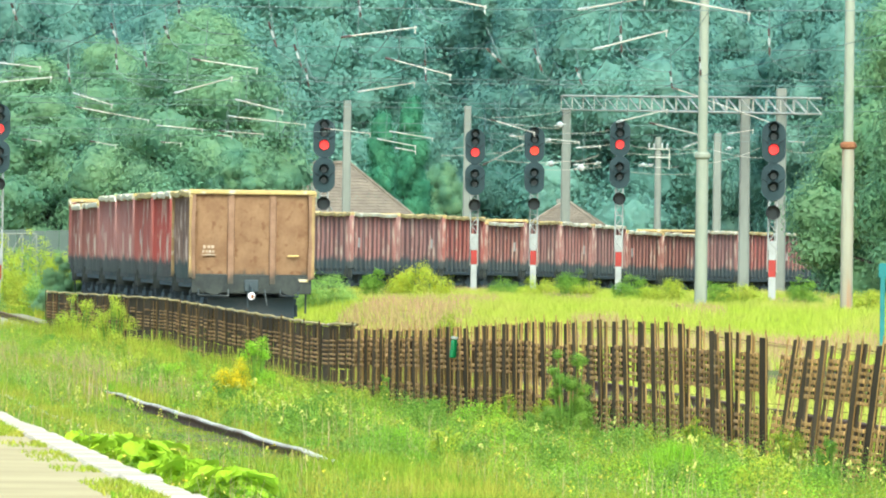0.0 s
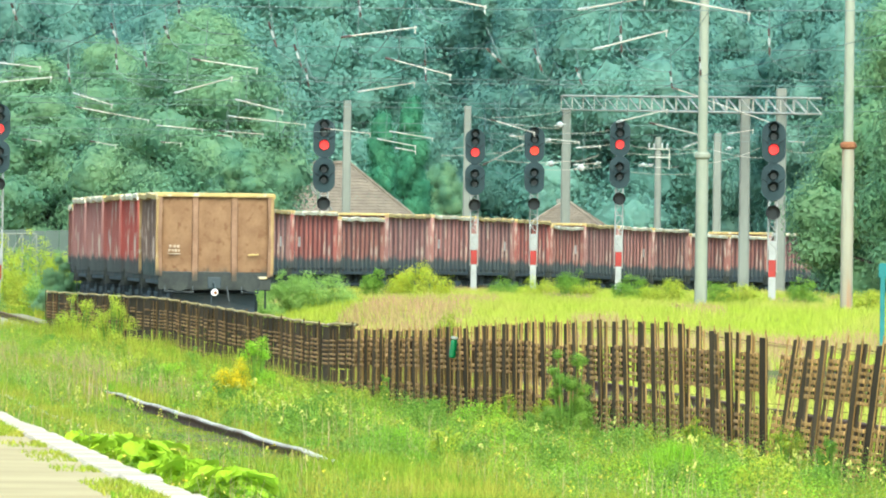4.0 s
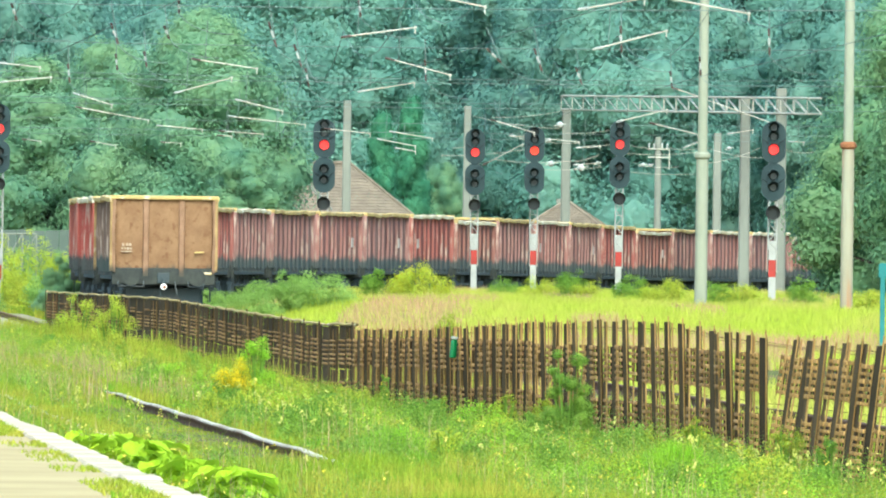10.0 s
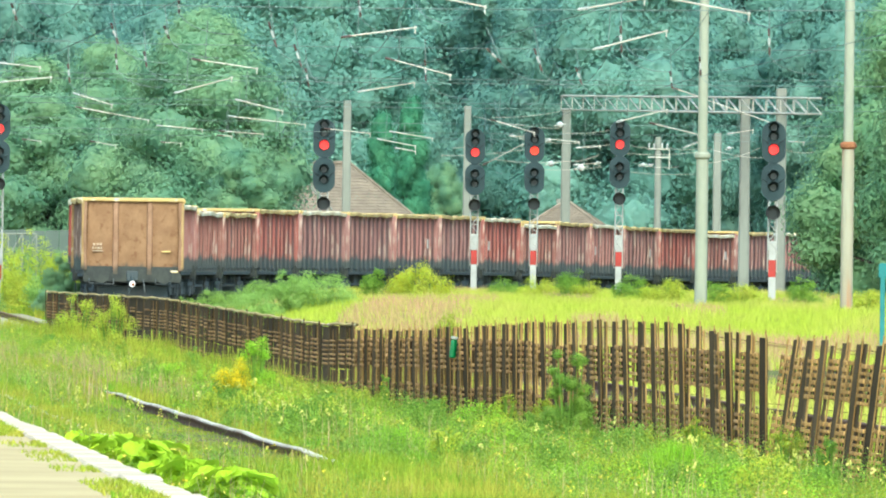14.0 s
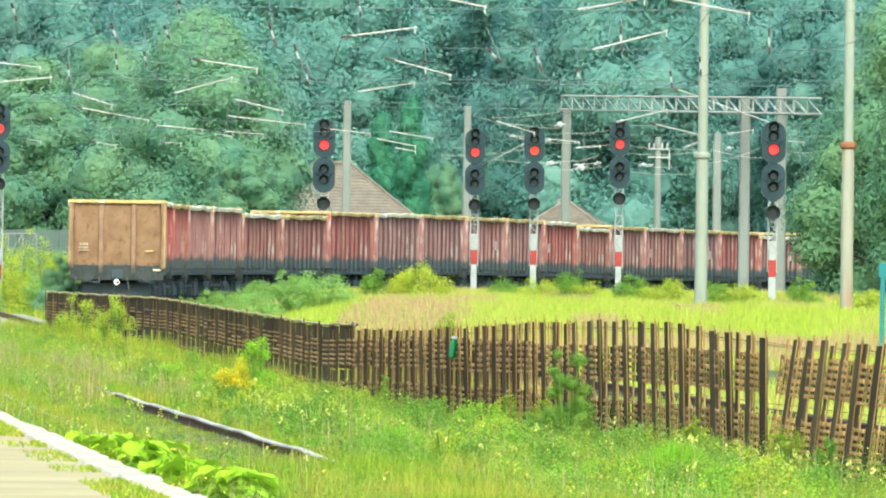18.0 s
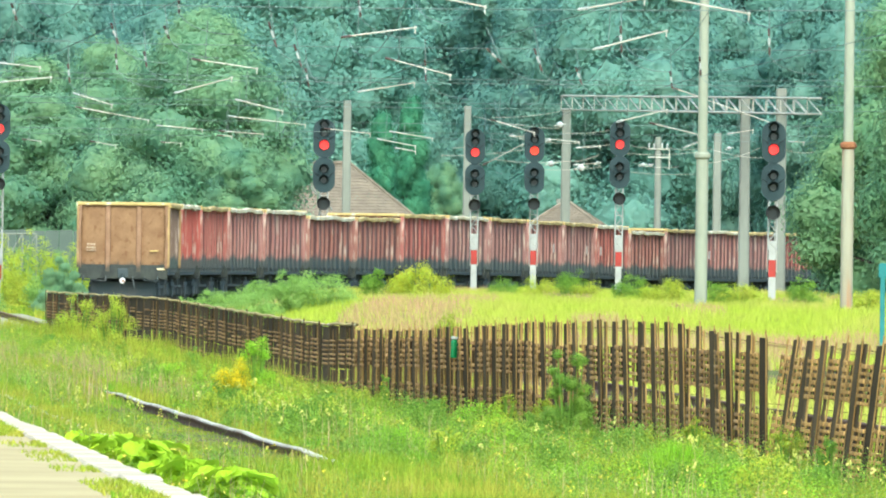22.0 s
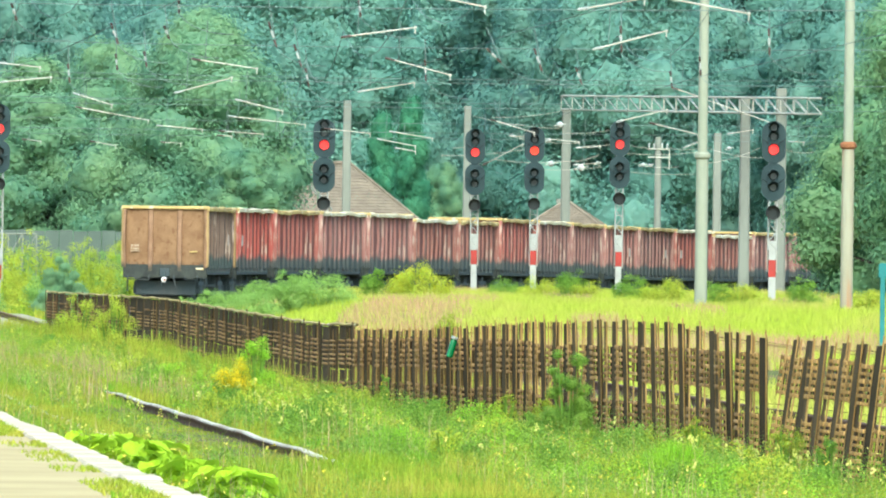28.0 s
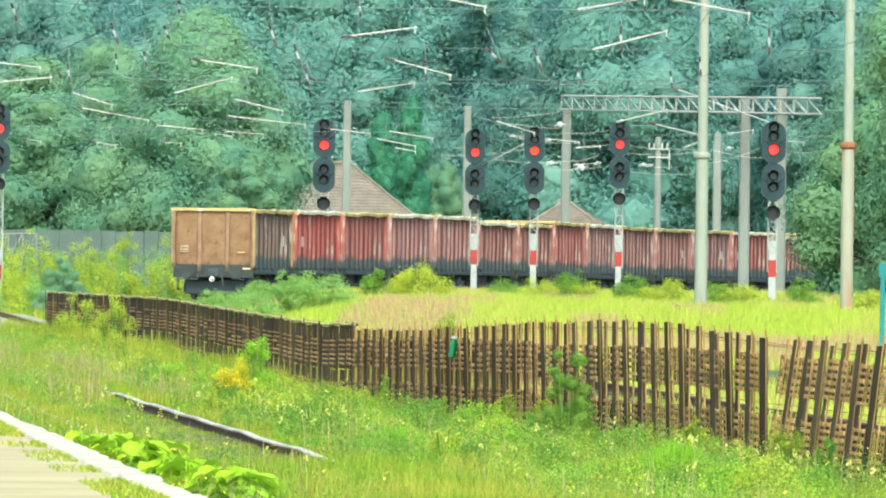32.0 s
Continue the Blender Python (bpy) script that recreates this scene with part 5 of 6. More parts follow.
FARA = tree_proto(4, 18.0, 4.6, M_LEAF_HAZED, 150000, 0.11, 0.0, 110, puff=1.25, label="tall tree of the hillside wood, tinted bluish-green for haze")
FARB = tree_proto(5, 20.0, 3.6, M_LEAF_HAZED, 150000, 0.10, 0.0, 130, conic=0.8, puff=1.5, label="tall dark conifer of the hillside wood", name="conifer_tree")
FARC = tree_proto(7, 19.0, 4.6, M_LEAF_HAZED, 80000, 0.15, 0.0, 80, puff=1.15, label="tree deep in the hillside wood, tinted bluish-green for haze")
THUJA = tree_proto(6, 8.0, 1.05, M_THUJA, 70000, 0.06, 0.0, 90, conic=0.4, puff=2.3, label="slim dense green thuja tree by the house", name="thuja_tree")
_x = -10.757
BIG.matrix_basis = Matrix.Translation((_x, 700, -0.4)) @ Matrix.Diagonal((1.06, 1.06, 1.06, 1))
LIGHT.matrix_basis = Matrix.Translation((15.0, 520, -0.2))
MID.matrix_basis = Matrix.Translation((-17.942, 720, -0.4)) @ Matrix.Diagonal((1.0, 1.0, 0.85, 1))
THUJA.matrix_basis = Matrix.Translation((-1.925, 895, -0.4)) @ Matrix.Diagonal((1, 1, 1.38, 1))
FARA.matrix_basis = Matrix.Translation((-6.0, 980, -0.3))
FARC.matrix_basis = Matrix.Translation((1.0, 1035, -0.3))
FARB.matrix_basis = Matrix.Translation((9.0, 985, -0.3))
place(BIG, -15.456, 735, 0.92, 1.3)
place(MID, -8.407, 690, 0.72, 2.1)
place(MID, -21.058, 740, 0.92, 4.0)
place(MID, -20.501, 800, 1.3, 0.4)
place(MID, -16.316, 810, 1.35, 1.4)
place(MID, -7.782, 905, 0.75, 0.6)
place(LIGHT, -7.145, 900, 0.6, 0.7)
place(THUJA, -3.551, 890, 0.95, 1.0, sz=0.92)
place(MID, 0.1, 905, 0.55, 2.0, sz=0.8)
place(LIGHT, 15.6, 560, 0.75, 2.6)
place(LIGHT, 16.1, 500, 1.05, 3.0, sz=1.15)
place(MID, 18.6, 620, 1.05, 0.3, sz=1.25)
place(BIG, 20.595, 680, 1.0, 2.3, sz=1.15)
place(LIGHT, 16.9, 640, 0.40, 5.0)
_r = random.Random(21)
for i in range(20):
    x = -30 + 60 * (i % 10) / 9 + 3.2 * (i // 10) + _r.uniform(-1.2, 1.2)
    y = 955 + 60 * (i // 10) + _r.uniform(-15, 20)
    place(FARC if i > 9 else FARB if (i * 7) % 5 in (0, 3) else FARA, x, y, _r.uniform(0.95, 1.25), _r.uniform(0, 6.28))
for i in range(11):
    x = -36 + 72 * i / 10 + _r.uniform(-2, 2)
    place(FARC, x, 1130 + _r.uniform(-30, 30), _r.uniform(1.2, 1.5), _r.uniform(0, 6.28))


# ---- shrubs and weeds ----
def shrub(x, y, w, h, mat, n, size, seed, label, name="shrub", flowers=0):
    r = random.Random(seed)
    n, size, flowers = 34 * 30 + int(n * 2.2), size * 0.52, int(flowers * 1.6)
    z = float(ground_z(x, y))
    s = empty(name, Matrix.Translation((x, y, z)))
    bm = bmesh.new()
    blobs = []
    for i in range(34):
        f = r.uniform(0.05, 1.0)
        c = Vector((r.uniform(-1, 1) * w * 0.45 * (1.1 - 0.6 * f), r.uniform(-1, 1) * w * 0.45, h * f * r.uniform(0.8, 1.0)))
        blobs.append((c.x, c.y, c.z, w * r.uniform(0.11, 0.22) * (1.25 - 0.65 * f)))
        rod(bm, (c.x * 0.2, c.y * 0.2, -0.1), c, 0.012, 0.006, 4)
    tagged(part("stalk_tangle", bm, M_WEED, s), kind="stuff")
    ob = foliage("leaves", leaf_cloud(blobs, n, size, seed, 34 * 30), mat)
    ob.parent = s
    if flowers:
        top = [(b[0], b[1], b[2] + 0.05, b[3]) for b in blobs if b[2] > h * 0.3]
        ob = foliage("blossoms", leaf_cloud(top, flowers, size * 0.8, seed + 1), M_GOLD if flowers > 300 else M_YELLOW)
        ob.parent = s
        tagged(ob, "small yellow blossoms")
    return tagged(s, label, "shrub")


shrub(1.342, 168, 0.68, 1.06, M_WEED, 11000, 0.02, 31, "young leafy green bush growing against the fence")
shrub(-2.389, 205, 0.7, 0.9, M_TUSSOCK, 3400, 0.024, 32, "bushy green weed in front of the fence")
shrub(-2.608, 200, 0.62, 0.62, M_GRASS, 900, 0.024, 33, "weed bush covered in small yellow flowers", flowers=2600)
shrub(-6.866, 300, 1.1, 1.2, M_LIME, 4200, 0.026, 34, "green weed bush by the far end of the fence")
shrub(-5.867, 285, 1.0, 1.3, M_LIME, 4200, 0.026, 35, "yellowish green weed bush by the fence")
shrub(-11.198, 470, 1.5, 1.85, M_LEAF_LIGHT, 15000, 0.065, 36, "round dark green bush beyond the running line")
shrub(0.088, 330, 0.7, 0.85, M_GRASS, 1600, 0.035, 37, "small green sapling in the meadow")
shrub(-4.253, 440, 1.3, 1.35, M_WEED_PALE, 4000, 0.04, 38, "leafy green weeds beside the running line")
shrub(-5.065, 430, 1.7, 0.95, M_WEED_PALE, 4000, 0.04, 39, "leafy green weeds beside the running line")
shrub(-3.315, 440, 2.0, 0.95, M_WEED_PALE, 4000, 0.04, 40, "leafy green weeds beside the running line")
shrub(-5.915, 415, 1.2, 0.75, M_WEED_PALE, 1800, 0.045, 41, "leafy green weeds beside the running line")
for xx, d, w, h in ((-7.62, 480, 1.2, 0.7), (-6.9, 478, 1.3, 0.85), (-6.15, 482, 1.2, 0.75), (-5.45, 476, 1.4, 0.9), (-4.6, 485, 1.3, 0.8)):
    shrub(xx, d, w, h, M_WEED_PALE, 3000, 0.04, int(900 - 40 * xx), "pale leafy weeds beside the running line", "weed_clump")
shrub(-0.7, 470, 1.9, 1.05, M_LIME, 3600, 0.05, 42, "yellow-green flowering shrub on the meadow's rise", flowers=500)
shrub(-2.049, 470, 0.9, 1.0, M_WEED, 1500, 0.05, 43, "low green shrub on the meadow's rise")
for i, (xx, d) in enumerate(((2.05, 500), (3.05, 490), (3.84, 480), (4.35, 480), (5.59, 470), (6.30, 450), (7.49, 440), (8.19, 440), (9.90, 440), (11.08, 420))):
    if i % 2:
        shrub(xx, d, 1.7, 0.58 + 0.12 * (i % 3), M_LIME, 2200, 0.04, 60 + i, "low yellow-green weeds at the edge of the meadow", "weed_clump")
    else:
        shrub(xx, d, 1.3, 0.72 + 0.12 * (i % 3), M_WEED, 1800, 0.04, 60 + i, "low green bramble at the edge of the meadow", "bramble")
for i in range(30):
    d = 470 + 5 * i
    xx = min(float(line_x(d)), -8.0) - 4.0 - (i % 5) * 1.5
    shrub(xx, d, 1.8, 0.9 + 0.25 * (i % 3), M_LIME if i % 2 else M_WEED_PALE, 1900, 0.055, 80 + i, "tall green weeds behind the running line", "weed_clump")


for i in range(22):
    d = 540 + 80 * ((i * 7) % 22) / 22
    xx = -19.5 + 12.0 * i / 21
    if xx < float(line_x(d)) - 3.2:
        shrub(xx, d, 2.0, 2.15 + 0.3 * (i % 3), M_LIME if i % 3 else M_WEED_PALE, 2600, 0.05, 500 + i, "tall yellow-green weeds before the yard wall", "weed_clump")


# ---- grass ----
def blades(px, py, height, width, mat, name, label, lean=0.45, seed=1, droop=0.35):
    """Bent tapering blades, three corners up each: one stuff object."""
    g = np.random.default_rng(seed)
    n = len(px)
    pz = ground_z(px, py) - 0.02
    a = g.random(n) * math.tau
    dirx, diry = np.cos(a), np.sin(a)
    l = height * lean * g.random(n)
    # the blade's flat faces turn any way
    b = g.random(n) * math.tau
    wx, wy = np.cos(b) * width / 2, np.sin(b) * width / 2
    base = np.stack([px, py, pz], 1)
    mid = base + np.stack([dirx * l * 0.35, diry * l * 0.35, height * 0.6], 1)
    tip = base + np.stack([dirx * l, diry * l, height * (1 - droop * g.random(n) * 0.5)], 1)
    w = np.stack([wx, wy, np.zeros(n)], 1)
    v = np.stack([base - w, base + w, mid + w * 0.75, mid - w * 0.75, tip], 1).reshape(-1, 3)
    o = np.arange(n) * 5
    f = np.concatenate([np.stack([o, o + 1, o + 2], 1), np.stack([o, o + 2, o + 3], 1), np.stack([o + 3, o + 2, o + 4], 1)])
    ob = new(name, soup(name, v, f, mat))
    return tagged(ob, label, "grass", kind="stuff")


def tall(px, py, lo, hi, seed):
    """Height that swells and sinks over a few metres."""
    k = 0.5 + 0.25 * np.sin(px * 1.7 + py * 0.23 + seed) + 0.25 * np.sin(px * 0.8 - py * 0.41 + 2 * seed)
    return lo + (hi - lo) * k


g = np.random.default_rng(77)


def foreground(n, y0, y1, power=1.6):
    y = y0 + (y1 - y0) * g.random(n) ** power
    xa, xb = platform_x(y) + 0.02, np.minimum(fence_x(y) + 0.4, 0.0300 * y + 0.6)
    xa = np.maximum(xa, -0.0300 * y - 0.6)
    return xa + (xb - xa) * g.random(n), y


def clear(x, y):
    """Thin the growth over the two siding rails."""
    d1, d2 = np.abs(x - siding_x(y)), np.abs(x - siding_x(y) + 1.5)
    return np.minimum(d1, d2)


x, y = foreground(190000, 116, 350, 1.45)
h = tall(x, y, 0.06, 0.22, 1) * (0.6 + 0.6 * g.random(len(x)))
near_rail = clear(x, y)
visible_rail = (y > 143) & (y < 201)
bare = (x > siding_x(y) - 0.75) & (x < siding_x(y) + 0.12) & visible_rail
h = np.where(bare, h * (0.7 + 0.35 * (np.sin(y * 0.83) * np.sin(y * 0.31 + 1) > 0.45)), h)
h = np.where((np.abs(x - siding_x(y)) < 0.28) & visible_rail, np.minimum(h, 0.1), h)
h = np.where((np.abs(x - siding_x(y) + 1.5) < 0.4) & (np.sin(y * 0.31 + 0.4) < 0.8), np.maximum(h, 0.14 + 0.12 * g.random(len(x))), h)
h = np.where((np.abs(x - siding_x(y)) < 0.5) & (y > 203), np.maximum(h, 0.16 + 0.12 * g.random(len(x))), h)
hidden_end = (np.abs(x - siding_x(y)) < 1.1) & (y < 146.5)
h = np.where(hidden_end, 0.2 + 0.16 * g.random(len(x)), h)
front = (~hidden_end) & (x < siding_x(y)) & (x > siding_x(y) - 1.2) & (y < 215)
h = np.where(front, h * 0.55, h)
blades(x, y, h, 0.005 + 0.00003 * y, M_GRASS, "trackside_grass", "bright green grass overgrowing the siding")
x, y = foreground(3000, 118, 340)
keep = (clear(x, y) > 0.3) & ((x > siding_x(y) + 0.15) | (x < siding_x(y) - 0.8) | (y > 212))
x, y = x[keep], y[keep]
blades(x, y, tall(x, y, 0.25, 0.55, 3) * (0.7 + 0.5 * g.random(len(x))), 0.008, M_STRAW, "dry_grass_stems", "pale dry grass stems among the green", lean=0.2, seed=2)


y = 205 + 130 * g.random(6000)
x = fence_x(y) - 0.4 - 3.5 * g.random(6000) ** 1.5
keep = (np.sin(x * 1.3 + y * 0.09) > -0.1) & (clear(x, y) > 0.2)
x, y = x[keep], y[keep]
blades(x, y, tall(x, y, 0.3, 0.62, 11) * (0.7 + 0.4 * g.random(len(x))), 0.009, M_SEED, "seed_heads", "reddish dry seed heads of tall grass", lean=0.18, seed=17)


y = 208 + 138 * g.random(26000)
x = fence_x(y) - 0.25 - 1.6 * g.random(26000) ** 1.4
keep = clear(x, y) > 0.25
x, y = x[keep], y[keep]
blades(x, y, tall(x, y, 0.28, 0.72, 14) * (0.6 + 0.5 * g.random(len(x))), 0.011, M_GRASS, "fence_foot_grass", "tall yellowish grass along the foot of the fence", lean=0.35, seed=27)


def meadow(n, y0, y1):
    y = y0 + (y1 - y0) * g.random(n)
    xa, xb = line_x(y) + 2.3, 0.030 * y + 1.5
    return xa + (xb - xa) * g.random(n), y


n_verge = 60000
y = 128 + 225 * g.random(n_verge) ** 1.3
x = fence_x(y) + 0.25 + 7 * g.random(n_verge) ** 1.7
keep = (np.abs(x - line_x(y)) > 1.15) & (x < 0.03 * y + 1)
x, y = x[keep], y[keep]
blades(x, y, tall(x, y, 0.3, 0.62, 6), 0.018, M_FIELD, "verge_grass", "yellow-green grass between fence and running line", seed=12)
x, y = meadow(170000, 300, 560)
dry = ((x + 0.9) / 1.5) ** 2 + ((y - 402) / 48) ** 2 < 1 + 0.35 * np.sin(x * 5 + y * 0.3)
dry |= ((x - 7.0) / 5.5) ** 2 + ((y - 338) / 17) ** 2 < 1 + 0.3 * np.sin(x * 2 + y * 0.2)
dry |= (np.sin(x * 1.1 + 0.6) * np.sin(y * 0.06 + x * 0.3) > 0.72)
dry &= g.random(len(x)) < 0.62
h = tall(x, y, 0.22, 0.38, 5) * (0.7 + 0.5 * g.random(len(x)))
blades(x[~dry], y[~dry], h[~dry], 0.013, M_FIELD, "meadow_grass", "tall yellow-green meadow grass", seed=5)
blades(x[dry], y[dry], h[dry] * 1.1, 0.015, M_DRY, "dry_meadow_grass", "patches of dry peach-coloured meadow grass", seed=6)
y = 330 + 320 * g.random(60000)
x = np.minimum(line_x(y) - 2.2, fence_x(y) + 1) - 9 * g.random(60000) ** 1.3
keep = (y > 352) | (x > fence_x(y) + 0.3)
keep &= (np.abs(x + 11.05 + 0.043 * (y - 400)) > 1.9) | (y > 460)
x, y = x[keep], y[keep]
blades(x, y, tall(x, y, 0.15, 0.5, 8), 0.03, M_GRASS, "lineside_grass", "rough green grass beside the running line", seed=9)


def weeds(n, y0, y1, hi, seed, picker, flowers=0.3):
    """Leafy upright weeds, some in flower: stem leaves as small quads."""
    q = np.random.default_rng(seed)
    x, y = picker(n, y0, y1)
    keep = (clear(x, y) > 0.25) & ((x > siding_x(y) + 0.15) | (x < siding_x(y) - 0.8) | (y > 212))
    x, y = x[keep], y[keep]
    hgt = tall(x, y, 0.2, hi, seed) * (0.6 + 0.6 * q.random(len(x)))
    z = ground_z(x, y)
    vs, fl = [], []
    for k in range(14):
        f = (k + 1) / 14
        a = q.random(len(x)) * math.tau
        s = 0.02 * (1.25 - f) + 0.006
        c = np.stack([x + 0.02 * np.cos(a), y + 0.02 * np.sin(a), z + hgt * f], 1)
        d = np.stack([np.cos(a), np.sin(a), 0.35 + 0.5 * q.random(len(x))], 1)
        p = np.stack([-np.sin(a), np.cos(a), np.zeros(len(x))], 1)
        vs.append(np.stack([c, c + d * s + p * s * 0.3, c + d * s * 2, c + d * s - p * s * 0.3], 1))
    v = np.concatenate(vs, 1).reshape(-1, 3)
    ob = new("leafy_weeds", soup("leafy_weeds", v, np.arange(len(v)).reshape(-1, 4), M_WEED))
    tagged(ob, "leafy green weeds growing among the grass", "weeds", kind="stuff")
    bloom = q.random(len(x)) < flowers
    x, y, z, hgt = x[bloom], y[bloom], z[bloom], hgt[bloom]
    fv = []
    for k in range(5):
        c = np.stack([x + q.normal(size=len(x)) * 0.02, y, z + hgt + q.normal(size=len(x)) * 0.025], 1)
        t = q.normal(size=(len(x), 3))
        t /= np.linalg.norm(t, axis=1)[:, None]
        b = np.cross(t, q.normal(size=(len(x), 3)))
        fv.append(np.stack([c - t * 0.011, c + b * 0.009, c + t * 0.011, c - b * 0.009], 1))
    v = np.concatenate(fv, 1).reshape(-1, 3)
    ob = new("wild_flowers", soup("wild_flowers", v, np.arange(len(v)).reshape(-1, 4), M_YELLOW))
    tagged(ob, "small pale yellow wild flowers among the grass", "flowers", kind="stuff")


def weed_mats(n, mat, seed, where, lo, hi, size, per, label):
    """Low mounds of small soft leaves that cover the ground between the grass."""
    q = np.random.default_rng(seed)
    x, y = foreground(n * 4, 118, 345, 1.3)
    patchy = np.sin(x * 2.1 + y * 0.13 + seed) + np.sin(x * 0.9 - y * 0.19 + 2.3 * seed) + 0.6 * q.normal(size=len(x))
    keep = (patchy > where) & (clear(x, y) > 0.32) & ((x > siding_x(y) + 0.35) | (x < siding_x(y) - 0.75) | (y > 212)) & (x > platform_x(y) + 0.3)
    x, y = x[keep][:n], y[keep][:n]
    rad = (lo + (hi - lo) * q.random(len(x)) ** 1.7) * np.where((x < siding_x(y)) & (y < 215), 0.6, 1.0)
    z = ground_z(x, y) + rad * (0.35 + 0.8 * q.random(len(x)))
    blobs = list(zip(x, y, z, rad))
    cloud = leaf_cloud(blobs, len(x) * per, size, seed)
    tagged(foliage("weed_mat", cloud, mat), label, "weeds", kind="stuff")


weed_mats(1900, M_WEED, 41, -0.2, 0.1, 0.3, 0.010, 120, "soft mounds of small-leaved green weeds")
weed_mats(1500, M_GRASS, 42, 0.2, 0.1, 0.28, 0.0095, 120, "soft mounds of bright green weeds")
weed_mats(700, M_TUSSOCK, 43, 0.7, 0.1, 0.26, 0.010, 120, "lush light green ground weeds")
weed_mats(450, M_SEED, 44, 0.8, 0.1, 0.26, 0.006, 110, "brownish seeding weeds among the green")
weeds(9000, 116, 345, 0.42, 4, foreground, 0.05)


def flower_spikes(n, y0, y1, x0, x1, seed):
    """Pale yellow toadflax spikes standing in loose drifts."""
    q = np.random.default_rng(seed)
    y = y0 + (y1 - y0) * q.random(n)
    x = (x0 + (x1 - x0) * q.random(n)) * y
    keep = (np.sin(x * 3.1 + y * 0.4) + 0.5 * q.normal(size=n) > 0.2) & (clear(x, y) > 0.3) & (x < fence_x(y) - 0.3)
    x, y = x[keep], y[keep]
    z, top = ground_z(x, y), 0.2 + 0.25 * q.random(len(x))
    petals = []
    for k in range(8):
        c = np.stack([x + 0.012 * q.normal(size=len(x)), y + 0.012 * q.normal(size=len(x)), z + top - 0.008 * k], 1)
        t = q.normal(size=(len(x), 3))
        t /= np.linalg.norm(t, axis=1)[:, None]
        b = np.cross(t, q.normal(size=(len(x), 3)))
        petals.append(np.stack([c - t * 0.013, c + b * 0.01, c + t * 0.013, c - b * 0.01], 1))
    v = np.concatenate(petals, 1).reshape(-1, 3)
    ob = new("flower_spikes", soup("flower_spikes", v, np.arange(len(v)).reshape(-1, 4), M_PALE_FLOWER))
    tagged(ob, "pale yellow flower spikes scattered in the grass", "flowers", kind="stuff")


flower_spikes(190, 165, 228, -0.0235, -0.006, 71)
flower_spikes(110, 132, 146, 0.014, 0.026, 72)
flower_spikes(70, 140, 200, -0.012, 0.012, 73)


# big burdock leaves by the platform
def burdock(x, y, n, size, seed):
    r = random.Random(seed)
    b = empty("burdock_plant", Matrix.Translation((x, y, float(ground_z(x, y)))))
    for i in range(n):
        bm = bmesh.new()
        a, s = r.uniform(0, math.tau), size * r.uniform(0.6, 1.15)
        tilt = r.uniform(0.1, 0.5)
        reach = s * r.uniform(0.6, 1.3)
        c = Vector((math.cos(a) * reach, math.sin(a) * reach * 1.4, r.uniform(0.10, 0.34)))
        u = Vector((math.cos(a), math.sin(a), -tilt)).normalized()
        v = Vector((-math.sin(a), math.cos(a), 0))
        prof = ((-0.5, 0.0), (-0.42, 0.26), (-0.15, 0.40), (0.15, 0.34), (0.4, 0.17), (0.55, 0.0))
        rows = []
        for t, wd in prof:
            m = c + u * t * s
            rows.append([bm.verts.new(m + v * wd * s * k + Vector((0, 0, 0.22 * s * abs(k) - 0.25 * s * t * t + r.uniform(-0.016, 0.016)))) for k in (-1, -0.5, 0, 0.5, 1)])
        for p, q in zip(rows, rows[1:]):
            for k in range(4):
                bm.faces.new((p[k], p[k + 1], q[k + 1], q[k]))
        rod(bm, (0, 0, 0), c - u * s * 0.45, 0.012, 0.008, 4)
        part("leaf", bm, M_BURDOCK, b)
    tagged(b, "broad-leaved burdock plant at the platform's edge", "burdock")


for i, (xx, d, n) in enumerate(((-2.21, 129, 48), (-1.97, 127, 54), (-1.71, 124, 54), (-2.63, 139, 38), (-3.29, 148, 16), (-2.97, 145, 25), (-1.55, 122, 38))):
    burdock(xx, d, n, 0.22, 300 + i)


# soft lime clumps among the grass
_r = random.Random(191)
for i in range(96):
    d = 130 + 190 * (i / 96) ** 1.2
    xa, xb = max(float(siding_x(d)) + 0.5, -0.026 * d), min(float(fence_x(d)) - 0.6, 0.026 * d)
    xx = xa + (xb - xa) * _r.random()
    shrub(xx, d, _r.uniform(0.35, 0.9), _r.uniform(0.24, 0.5), (M_LIME, M_WEED, M_TUSSOCK, M_WEED, M_LIME)[i % 5], 800, 0.02 + 0.00004 * d, 700 + i, ("yellow-green weed clump in the grass", "dark green leafy weed clump in the grass", "bright green weed clump in the grass", "dark green leafy weed clump in the grass", "yellow-green weed clump in the grass")[i % 5], "weed_clump", flowers=30 if i % 5 == 0 else 0)


# weeds along the fence foot and tufts on the platform
_r = random.Random(91)
for i in range(34):
    d = 140 + 190 * (i / 34) ** 1.1
    xx = float(fence_x(d)) - _r.uniform(0.25, 1.1)
    shrub(xx, d, _r.uniform(0.25, 0.5), _r.uniform(0.3, 0.62), M_GRASS if i % 3 else M_WEED, 900, 0.019 + 0.00004 * d, 400 + i, "feathery green weed at the foot of the fence", "fence_weed", flowers=40 if i % 4 == 0 else 0)
n_tuft = 9000
y = 96 + 60 * g.random(n_tuft)
x = platform_x(y) - 0.30 - 0.3 * g.random(n_tuft) ** 2.5
keep = np.sin(y * 0.9) + np.sin(y * 0.37 + 1) > -0.3
x, y = x[keep], y[keep]
ob = blades(x, y, np.full(len(x), 0.06) * (0.4 + g.random(len(x))), 0.012, M_GRASS, "platform_tufts", "thin grass growing along the kerb on the platform", lean=0.8, seed=15)
ob.location.z = 0.325 + 0.17


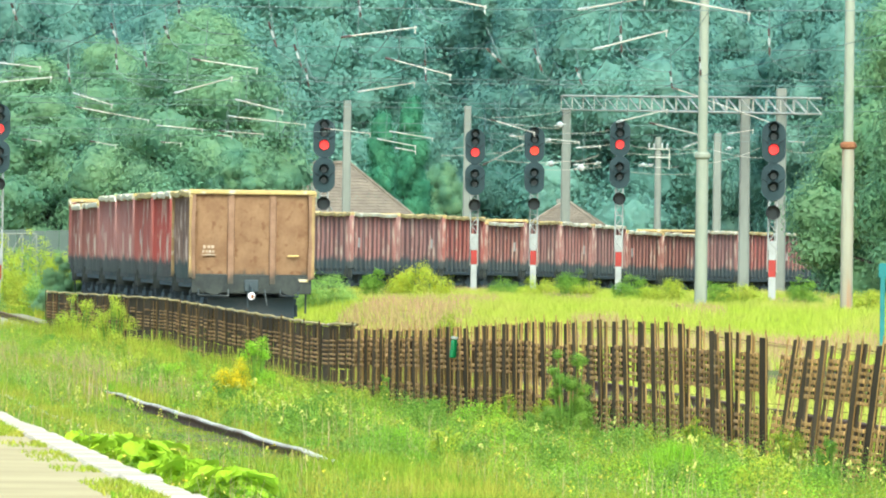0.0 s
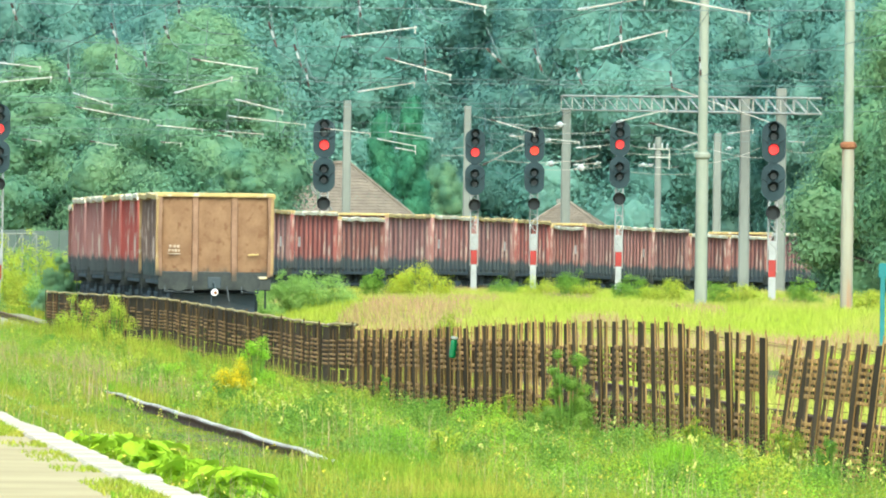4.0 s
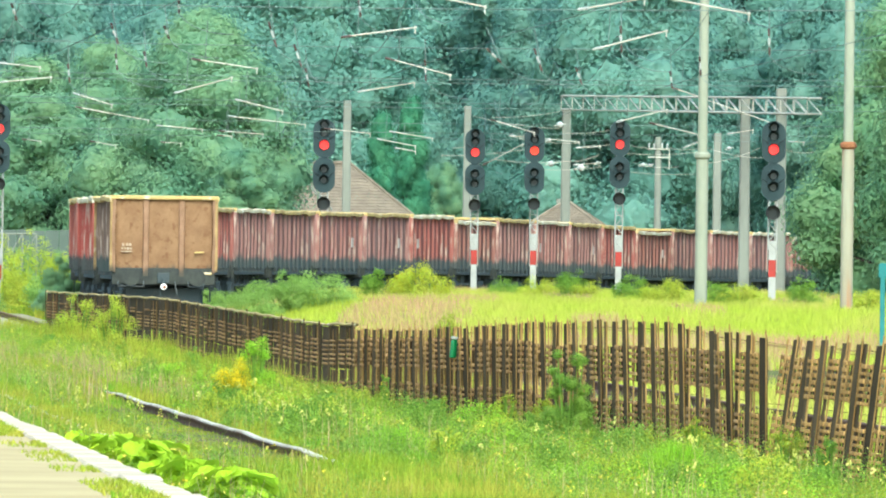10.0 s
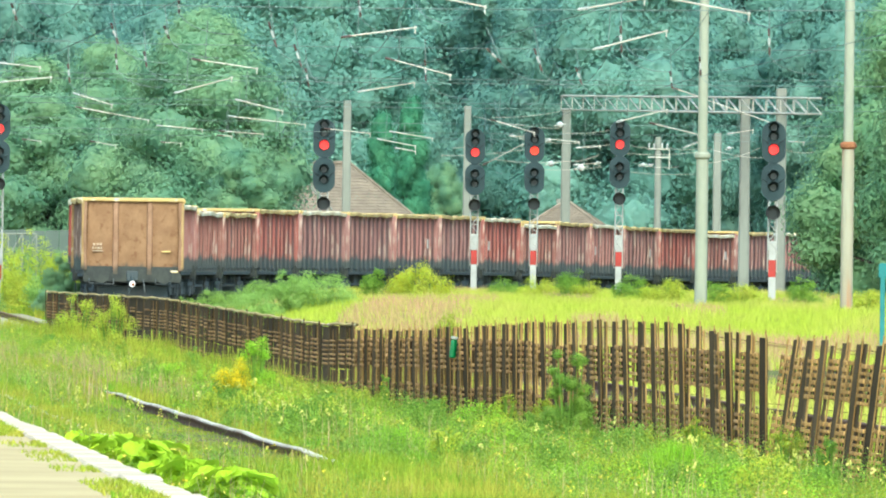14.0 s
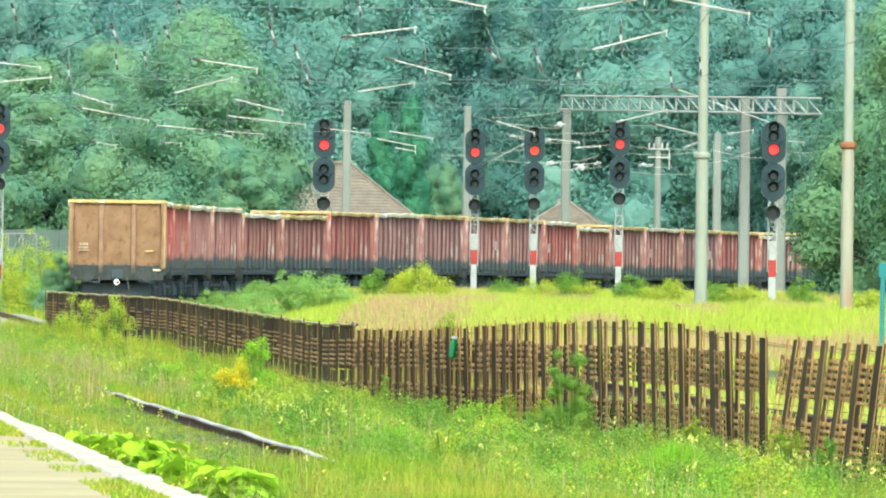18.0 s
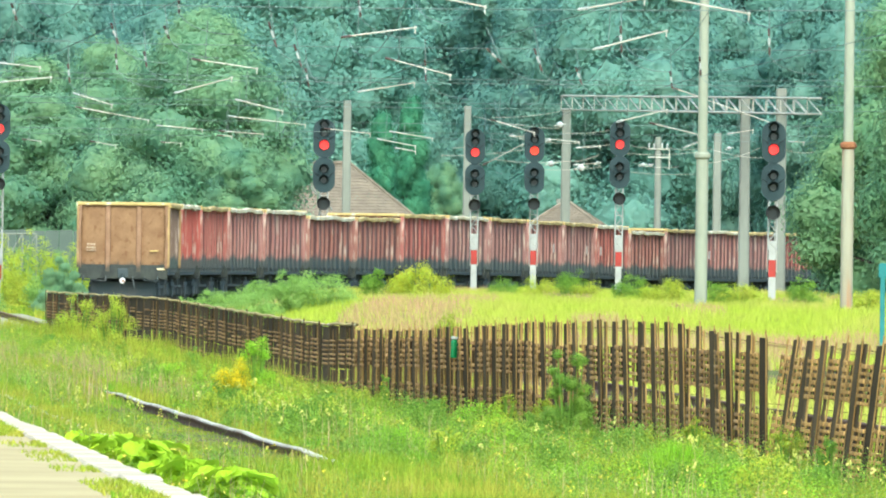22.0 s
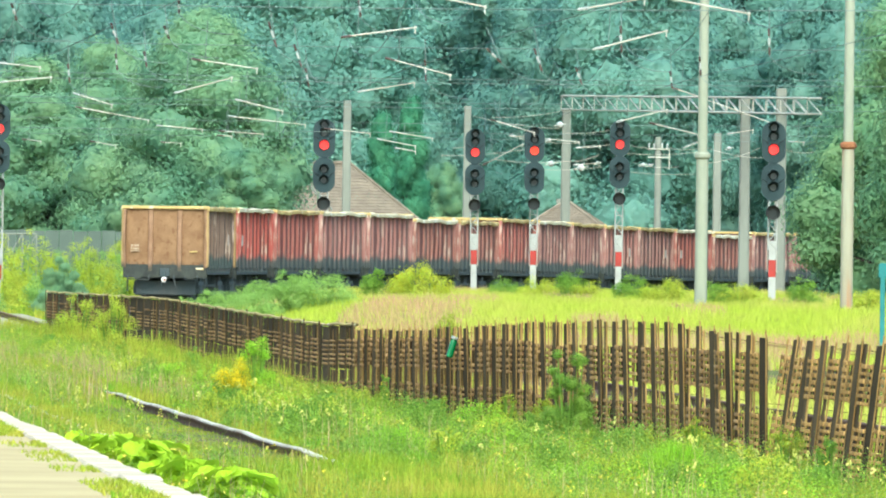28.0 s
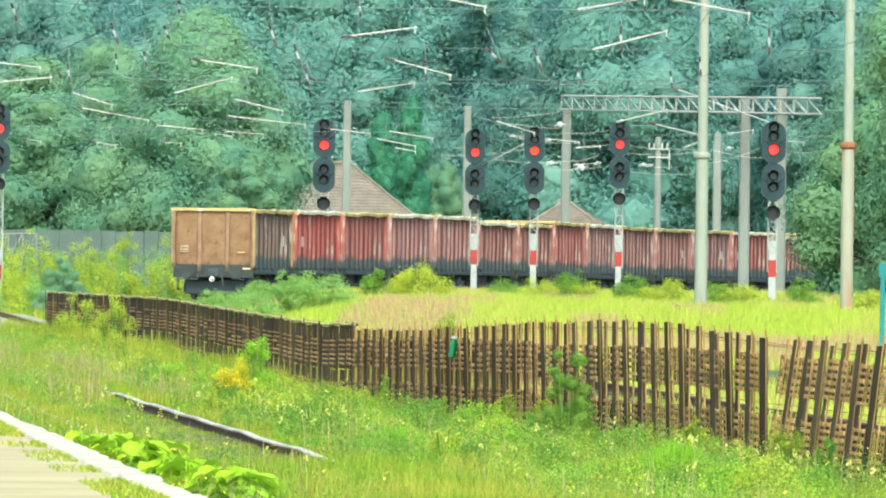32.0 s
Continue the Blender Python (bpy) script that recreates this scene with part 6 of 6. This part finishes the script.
# bright grass tussock by the fence
def tussock(cx, cy, rad, n, hgt, seed):
    q = np.random.default_rng(seed)
    a, rr = q.random(n) * math.tau, rad * np.sqrt(q.random(n))
    x, y = cx + np.cos(a) * rr, cy + np.sin(a) * rr
    ob = blades(x, y, hgt * (1 - 0.5 * (rr / rad) ** 2) * (0.7 + 0.4 * q.random(n)), 0.012, M_TUSSOCK, "grass_tussock", "thick bright green grass tussock before the fence", lean=0.6, seed=seed)


tussock(2.023, 139, 0.30, 2600, 0.50, 3)
tussock(1.305, 136, 0.22, 1200, 0.36, 4)
tussock(-0.452, 160, 0.3, 1500, 0.36, 8)
tussock(0.592, 138, 0.35, 1500, 0.30, 9)

# ---- green bottle hung on the fence ----
_p = (-0.041, 194, 0.84)
HANG = Matrix.Translation((float(fence_x(_p[1])) - 0.07, _p[1], _p[2]))
BOTTLE = empty("plastic_bottle", HANG)
bm = bmesh.new()
lathe(bm, (0, 0, -0.235), (0, 0, 0), ((0, 0.028), (0.05, 0.042), (0.4, 0.044), (0.43, 0.04), (0.47, 0.044), (0.85, 0.044), (0.93, 0.036), (1, 0.02)), 16)
part("body", bm, M_GREEN, BOTTLE)
bm = bmesh.new()
lathe(bm, (0, 0, -0.002), (0, 0, 0.03), ((0, 0.04), (0.2, 0.046), (0.8, 0.046), (1, 0.035)), 14)
part("base_cup", bm, M_PORCELAIN, BOTTLE, "pale bottle base")
bm = bmesh.new()
rod(bm, (0, 0, 0.03), (0.02, 0, 0.16), 0.006, n=5)
part("string", bm, M_FROD, BOTTLE)
tagged(BOTTLE, "green plastic bottle hung upside down on the fence", "bottle")


# ---- what moves ----
def motions():
    sway = ((0, 6), (3, 8), (6, 6), (9, 5), (12, 8), (14, 7), (17, 8), (18.5, 9), (20, 17), (21, 9), (22, 3), (23, 10), (24, 20), (25, 12), (26.5, 8), (28, 16), (29, 9), (30, 2), (31, 5), (32, 9))
    walk(BOTTLE, [(t, HANG @ Matrix.Rotation(radians(a), 4, "Y")) for t, a in sway])
    times = [2.0 * k for k in range(17)]
    for i, wag in enumerate(TRAIN):
        walk(wag, [(t, wagon_pose(i, t)) for t in times])
    for ob in TRAIN[0].children:
        if ob.name.startswith("wheelset"):
            place_at = ob.location.copy()
            rows = []
            for k in range(321):
                t = k * 0.1
                rows.append((t, Matrix.Translation(place_at) @ Matrix.Rotation(-run(t) / 0.46, 4, "X")))
            walk(ob, rows)


motions()
